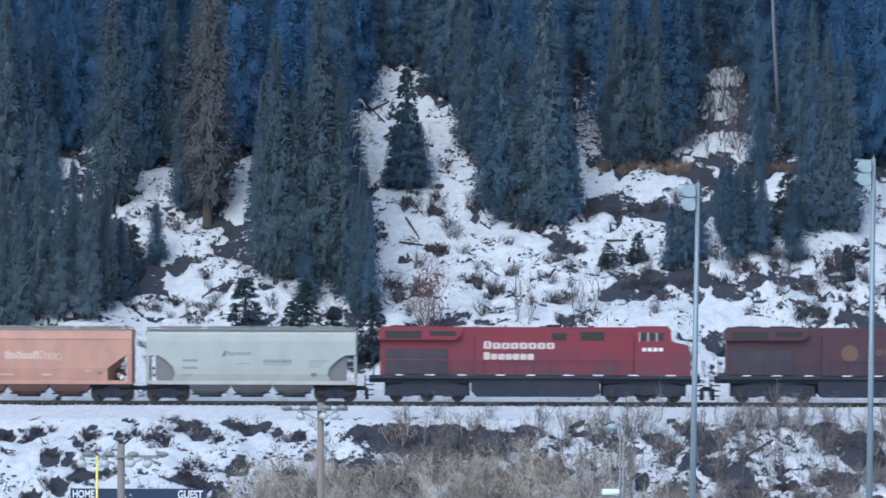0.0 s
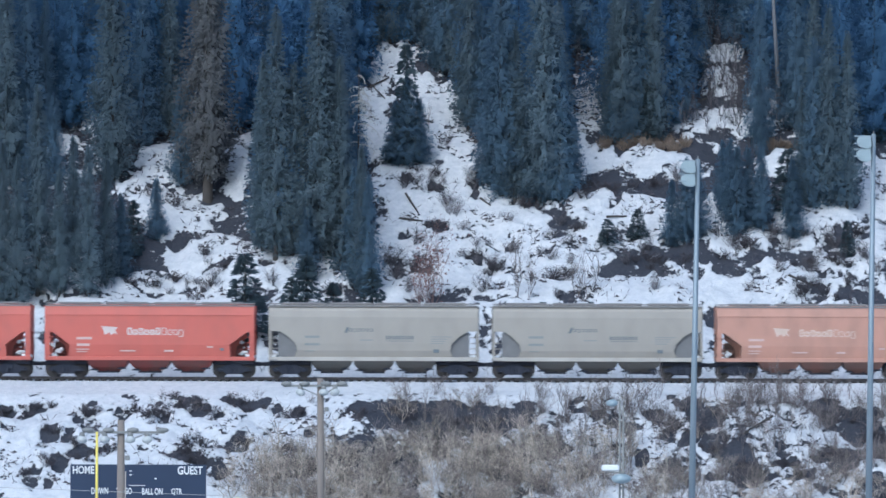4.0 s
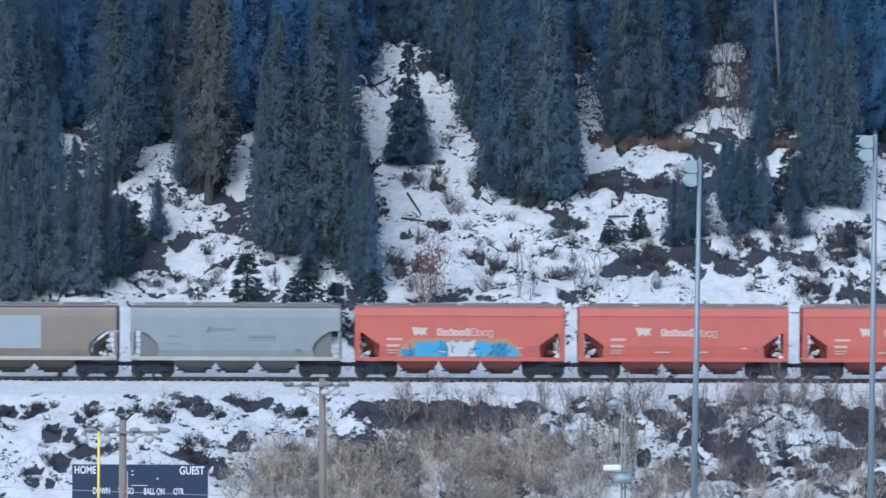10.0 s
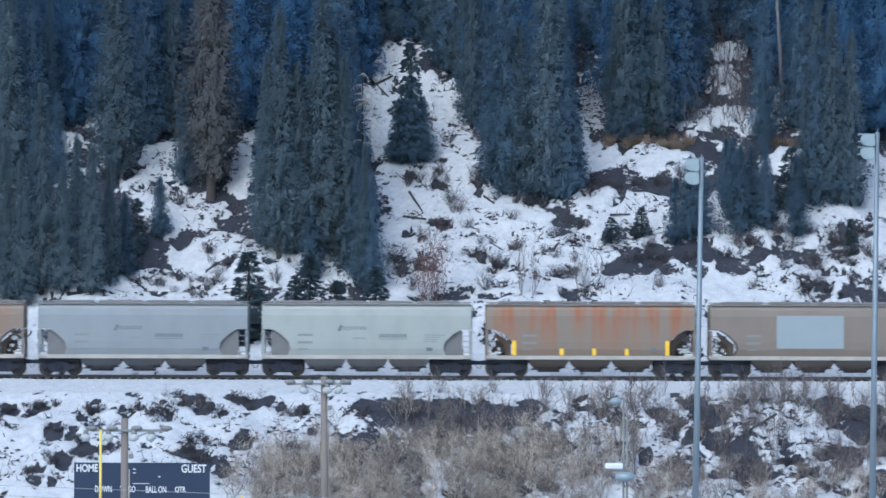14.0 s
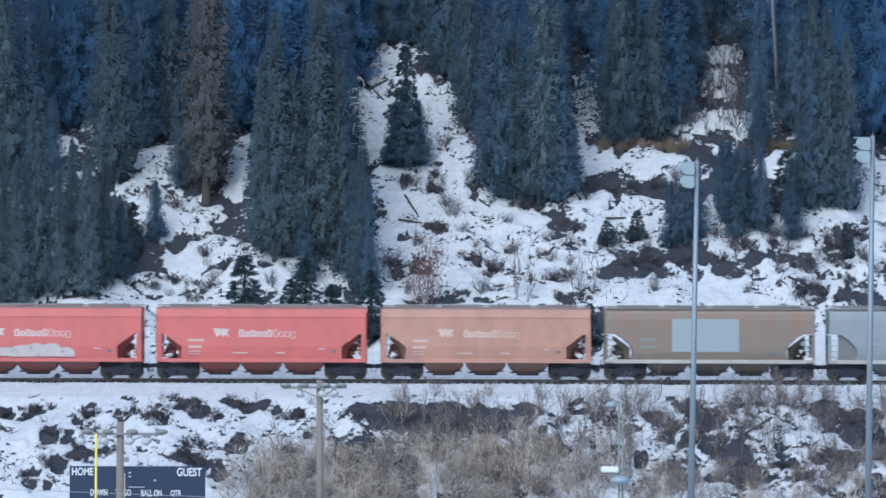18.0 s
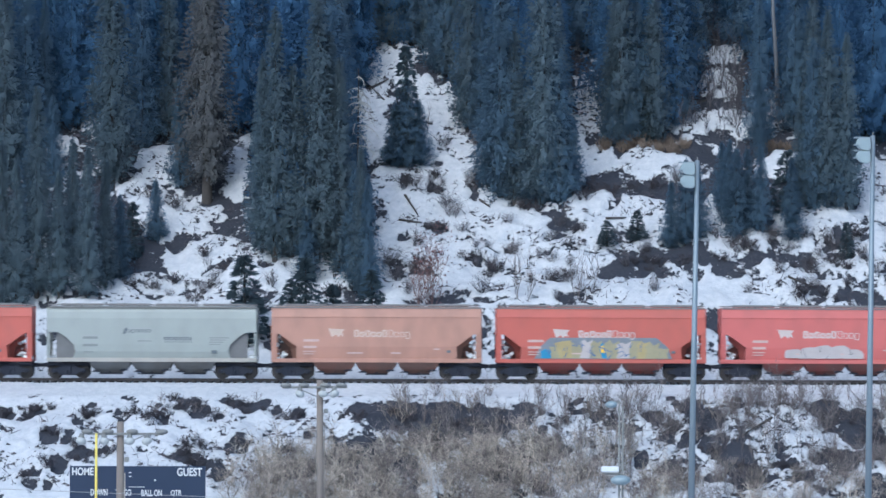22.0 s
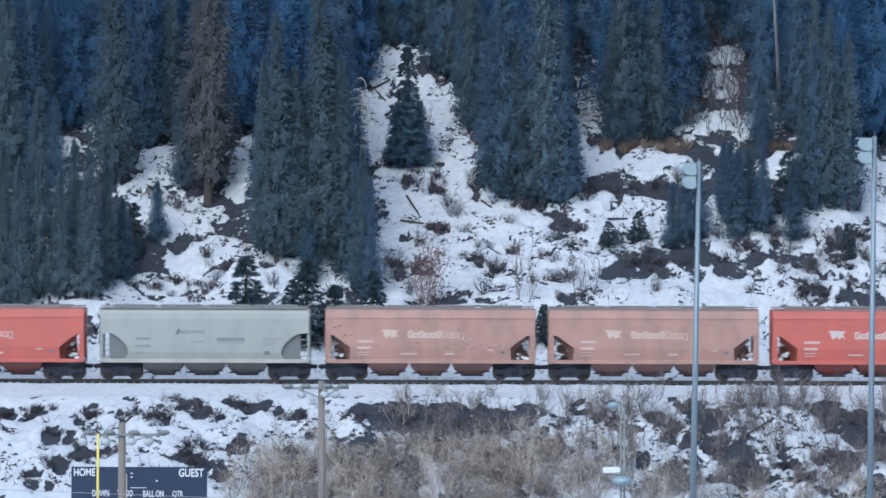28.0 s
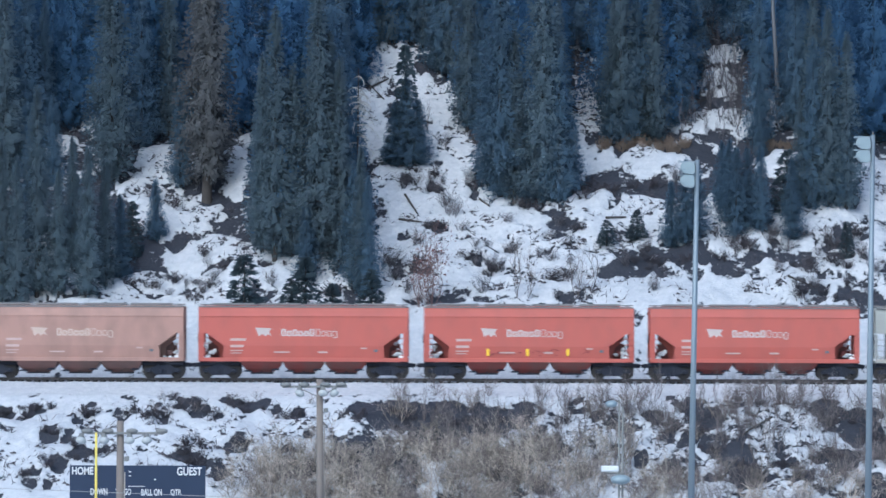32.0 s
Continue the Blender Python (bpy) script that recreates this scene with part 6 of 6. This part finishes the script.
def locomotive(colour, label, crest):
    """A six-axle diesel locomotive, cab towards +x."""
    rng = random.Random(77)
    p = PAINT[colour]
    eng = thing("locomotive", label, "locomotive", "locomotives of the train")
    bm = bmesh.new()
    prism(bm, [(-10.25, 1.72), (-10.25, 4.60), (-10.05, 4.86), (6.2, 4.86), (6.2, 1.72)], -1.05, 1.05)
    part("long_hood", bm, p, eng)
    bm = bmesh.new()
    prism(bm, [(-10.35, 4.02), (-10.35, 4.62), (-10.1, 4.88), (-5.6, 4.88), (-5.0, 4.70), (-5.0, 4.30), (-5.4, 4.02)], -1.52, 1.52)
    part("radiator_wing", bm, p, eng)
    bm = bmesh.new()
    prism(bm, [(6.2, 1.72), (6.2, 4.84), (6.5, 4.94), (8.35, 4.94), (8.55, 4.70), (8.60, 3.95), (9.6, 3.70), (9.85, 3.0), (9.85, 1.72)], -1.50, 1.50)
    part("cab", bm, p, eng)
    for s in (-1, 1):
        bm = bmesh.new()
        box(bm, -10.9, 10.4, s * 1.30, s * 1.58, 1.50, 1.72, 0.02)
        part("walkway", bm, M["under"], eng)
        bm = bmesh.new()
        box(bm, -4.1, 6.2, s * 1.02, s * 1.34, 1.72, 4.35, 0.04)
        part("hood_door_bank", bm, p, eng)
        bm = bmesh.new()
        for k in range(16):
            x = -9.9 + k * 1.06
            rod(bm, (x, s * 1.55, 1.7), (x, s * 1.55, 2.72), 0.022, 0.022, 5)
        rod(bm, (-9.9, s * 1.55, 2.72), (6.0, s * 1.55, 2.72), 0.022, 0.022, 5)
        part("handrail", bm, p, eng)
        bm = bmesh.new()
        prism(bm, [(-4.0, 0.34), (-4.35, 0.7), (-4.35, 1.50), (3.95, 1.50), (3.95, 0.7), (3.6, 0.34)], s * 0.4, s * 1.42)
        part("fuel_tank", bm, M["under"], eng)
        for x0, x1, z0, z1, yy in ((-9.9, -7.6, 4.15, 4.55, 1.53), (-7.0, -5.4, 4.32, 4.55, 1.53), (0.9, 1.75, 4.05, 4.42, 1.36), (2.75, 4.2, 4.05, 4.52, 1.36)):
            bm = bmesh.new()
            box(bm, x0 - 0.04, x1 + 0.04, s * (yy - 0.45), s * (yy + 0.012), z0 - 0.04, z1 + 0.04)
            for k in range(5):
                z = z0 + (z1 - z0) * k / 5
                box(bm, x0, x1, s * (yy + 0.004), s * (yy + 0.035), z, z + (z1 - z0) / 9)
            part("grille", bm, M["glass"], eng, "dark louvred intake grille")
        bm = bmesh.new()
        box(bm, -9.9, -5.9, s * 1.03, s * 1.12, 1.78, 3.4, 0.02)
        part("equipment_door", bm, PAINT["engine_grille"], eng, "sooty dark equipment door")
        for k in range(3):
            bm = bmesh.new()
            x = 6.55 + k * 0.56
            box(bm, x, x + 0.42, s * 1.49, s * 1.51, 3.98, 4.5)
            part("cab_window", bm, M["glass"], eng)
            bm = bmesh.new()
            box(bm, x - 0.06, x - 0.005, s * 1.49, s * 1.515, 3.94, 4.54)
            part("window_frame", bm, M["tag_pale"], eng)
    if crest:
        blocks(-0.6, 3.6, 3.1, 3.5, (1,) * 8, -1.345, 0.15, 0.09, 0.2, M["crest"], eng, "dull gold block of a word")
        bm = bmesh.new()
        rod(bm, (-2.3, -1.34, 3.2), (-2.3, -1.352, 3.2), 0.55, 0.55, 20)
        part("emblem", bm, M["crest"], eng, "round dull gold emblem")
    else:
        blocks(-3.55, 1.10, 3.44, 3.94, (1,) + (0.8,) * 7, -1.345, 0.20, 0.10, 0.13, M["letter"], eng, "white block of a word")
        blocks(-3.55, -0.25, 2.74, 3.22, (1,) + (0.8,) * 6, -1.345, 0.20, 0.10, 0.13, M["letter"], eng, "white block of a word")
    for k in range(4):
        bm = bmesh.new()
        bar(bm, 6.7 + k * 0.36, 6.96 + k * 0.36, 3.30, 3.54, -1.505, 0.005)
        part("number_block", bm, M["white"], eng)
    bm = bmesh.new()
    for k in range(9):
        x = -9.4 + k * 2.2 + rng.uniform(-0.3, 0.3)
        box(bm, x, x + rng.uniform(0.4, 0.7), -1.585, -1.40, 1.715, 1.78)
    tagged(part("packed_snow", bm, M["snow_lump"], eng, "strips of snow along the walkway"), kind="stuff")
    bm = bmesh.new()
    box(bm, -10.95, 10.45, -1.25, 1.25, 1.25, 1.70)
    part("underframe", bm, M["under"], eng)
    for e, x in ((-1, -10.95), (1, 10.45)):
        for s in (-1, 1):
            bm = bmesh.new()
            for k in range(4):
                box(bm, x - 0.28, x + 0.28, s * 1.05, s * 1.55, 0.40 + k * 0.33, 0.46 + k * 0.33)
            box(bm, x - 0.3, x - 0.26, s * 1.02, s * 1.57, 0.35, 1.7)
            rod(bm, (x + 0.28, s * 1.5, 1.7), (x + 0.28, s * 1.5, 2.75), 0.025, 0.025, 5)
            part("step_well", bm, M["under"], eng)
        bm = bmesh.new()
        box(bm, x + e * 0.2, x + e * 0.72, -0.16, 0.16, 0.72, 1.02, 0.04)
        part("coupler", bm, M["under"], eng)
        bm = bmesh.new()
        prism(bm, [(x + e * 0.25, 0.15), (x + e * 0.25, 0.9), (x + e * 0.1, 0.9), (x + e * 0.05, 0.15)], -1.3, 1.3)
        part("pilot", bm, M["under"], eng)
    for x in (-7.2, 6.8):
        meshes = []
        for s in (-1, 1):
            bm = bmesh.new()
            prism(bm, [(-2.6, 0.42), (-2.6, 1.05), (-1.0, 1.28), (1.0, 1.28), (2.6, 1.05), (2.6, 0.42), (1.2, 0.32), (0.6, 0.5), (-0.6, 0.5), (-1.2, 0.32)], s * 1.05, s * 1.22)
            for k in (-2.0, 0, 2.0):
                rod(bm, (k, s * 1.2, 0.53), (k, s * 1.32, 0.53), 0.17, 0.15, 10)
            meshes.append(mesh_of("side_frame", bm, M["under"]))
        bm = bmesh.new()
        box(bm, -2.75, 2.75, -0.9, 0.9, 0.40, 1.30)
        meshes.append(mesh_of("truck", bm, M["under"]))
        add_truck(eng, x, meshes, (-2.0, 0.0, 2.0), 0.533 - 0.05)
    for x in (-8.8, -6.6):
        bm = bmesh.new()
        rod(bm, (x, 0, 4.85), (x, 0, 4.95), 0.8, 0.8, 16)
        part("roof_fan", bm, M["under"], eng)
    bm = bmesh.new()
    box(bm, 0.5, 1.5, -0.4, 0.4, 4.84, 5.02, 0.05)
    part("exhaust_stack", bm, M["under"], eng)
    return eng


RED_LABEL = "red covered hopper car with white emblem and lettering blocks"
ORDER = [
    ("round", "light", "light grey covered hopper car with dark stencils", ()),
    ("angled", "salmon", "faded salmon covered hopper car with pale emblem", ()),
    ("round", "stone", "stone grey covered hopper car with dirty sides", ()),
    ("round", "stone", "stone grey covered hopper car with dirty sides", ()),
    ("angled", "red", RED_LABEL, ()),
    ("angled", "red", RED_LABEL, ()),
    ("angled", "red", RED_LABEL, ()),
    ("angled", "red", RED_LABEL, ()),
    ("angled", "red", "red covered hopper car with bright blue graffiti", (sprayed(-3.6, 3.7, 1.36, 2.46, ("tag_blue", "tag_sky", "tag_sky", "tag_blue", "tag_pale", "tag_pale", "tag_sky", "tag_sky", "tag_blue", "tag_sky"), 10, 3, "tag_dark", 2.4, "tag_halo"),)),
    ("round", "blue", "blue-grey covered hopper car with faint stencils", ()),
    ("square", "tan", "tan covered hopper car with a pale painted-over panel", (white_panel,)),
    ("square", "rusty", "rust-streaked tan covered hopper car with yellow reflectors", (reflectors((-5.08, 4.82), 1.36, 2.3, 0.26), reflectors((-2.0, 0.1, 2.2), 1.36, 1.8, 0.25))),
    ("round", "pale", "pale grey covered hopper car with dark stencils", ()),
    ("round", "blue", "blue-grey covered hopper car with faint stencils", ()),
    ("square", "brown", "brown rust-stained covered hopper car with a pale panel", (white_panel,)),
    ("angled", "salmon", "faded salmon covered hopper car with pale emblem", ()),
    ("angled", "rose", "rose-red covered hopper car with white emblem", ()),
    ("angled", "rose", "rose-red covered hopper car with pale grey graffiti", (sprayed(-2.4, 2.3, 1.40, 2.28, ("tag_worn",), 5, 9, "dusty", 1.2),)),
    ("angled", "red", "red covered hopper car with olive and blue graffiti", (sprayed(-3.8, 4.2, 1.36, 2.62, ("tag_blue", "tag_olive", "tag_mustard", "tag_olive", "tag_worn", "tag_olive", "tag_blue", "tag_olive", "tag_worn", "tag_olive", "tag_mustard", "tag_olive", "tag_olive"), 13, 21, "tag_navy", 2.2, "tag_slate"), reflectors((-2.6, 0.0, 2.55), 1.76, 2.2, 0.28),)),
    ("angled", "salmon", "faded salmon covered hopper car with pale emblem", ()),
    ("round", "pale", "pale grey covered hopper car with dark stencils", ()),
    ("angled", "red", RED_LABEL, ()),
    ("angled", "red", RED_LABEL, ()),
    ("angled", "pink", "faded pink covered hopper car with pale emblem", ()),
    ("angled", "pink", "faded pink covered hopper car with dark scratches", (functools.partial(scuffs, PINK_SCUFFS, "scuff"),)),
    ("round", "dove", "dove grey covered hopper car with dark stencils", ()),
    ("angled", "red", RED_LABEL, ()),
    ("angled", "red", "red covered hopper car with small yellow reflectors", (reflectors((-2.75, -0.2, 2.4), 1.5, 1.95, 0.2), functools.partial(scuffs, RED_SCUFFS, "red_mark"))),
    ("angled", "red", RED_LABEL, ()),
    ("angled", "pink", "faded pink covered hopper car with pale emblem", ()),
    ("angled", "red", RED_LABEL, ()),
]
# where each car's middle stands at the start
SPACING_AT = (-4, 0, 11, 17, 20, 24)
SPACING_X = [-12.36, -70.24, -229.38, -316.44, -359.76, -418.05]


def car_start(k):
    if k > 24:
        return SPACING_X[-1] - 14.5 * (k - 24)
    return float(np.interp(k, SPACING_AT, SPACING_X))


def travelled(t):
    """Metres that the train has gone after t seconds."""
    u = t / 32
    return 406.8798 * u ** 1 + 37.1967 * u ** 2 - 66.3369 * u ** 3 + 37.4902 * u ** 4 - 6.1123 * u ** 5


RIDING = []


def build_train():
    made = {}
    for i, (kind, colour, label, extra) in enumerate(ORDER):
        key = (kind, colour, label)
        if key in made:
            car = copy_thing(made[key], Matrix())
        else:
            car = made[key] = hopper(kind, colour, label, extra)
        RIDING.append((car, car_start(i - 4)))
    lead = locomotive("engine", "red six-axle diesel locomotive with white lettering blocks", False)
    RIDING.append((lead, 6.20))
    front = locomotive("engine_dark", "sooty dark red diesel locomotive with gold emblem", True)
    RIDING.append((front, 28.62))


build_train()


def roll_wheels():
    """Every wheelset turns as far as its vehicle goes; those that sit alike in their trucks share one turning."""
    alike = {}
    for ob in scene.objects:
        if ob.data == WHEELSET:
            alike.setdefault(round(ob.location.x, 2), []).append(ob)
    for x, sets in alike.items():
        z = sets[0].location.z
        walk(sets[0], [(i / FPS, pose(x, 0, z, 0, math.degrees(travelled(i / FPS) / 0.457) % 360, 0)) for i in range(32 * FPS + 1)])
        lead = sets[0].animation_data
        for ob in sets[1:]:
            ob.rotation_mode = "QUATERNION"
            own = ob.animation_data_create()
            own.action = lead.action
            own.action_slot = lead.action_slot


def motions():
    roll_wheels()
    for car, start in RIDING:
        walk(car, [(t, pose(start + travelled(t), TRACK_Y, 0)) for t in range(0, 33)])


motions()
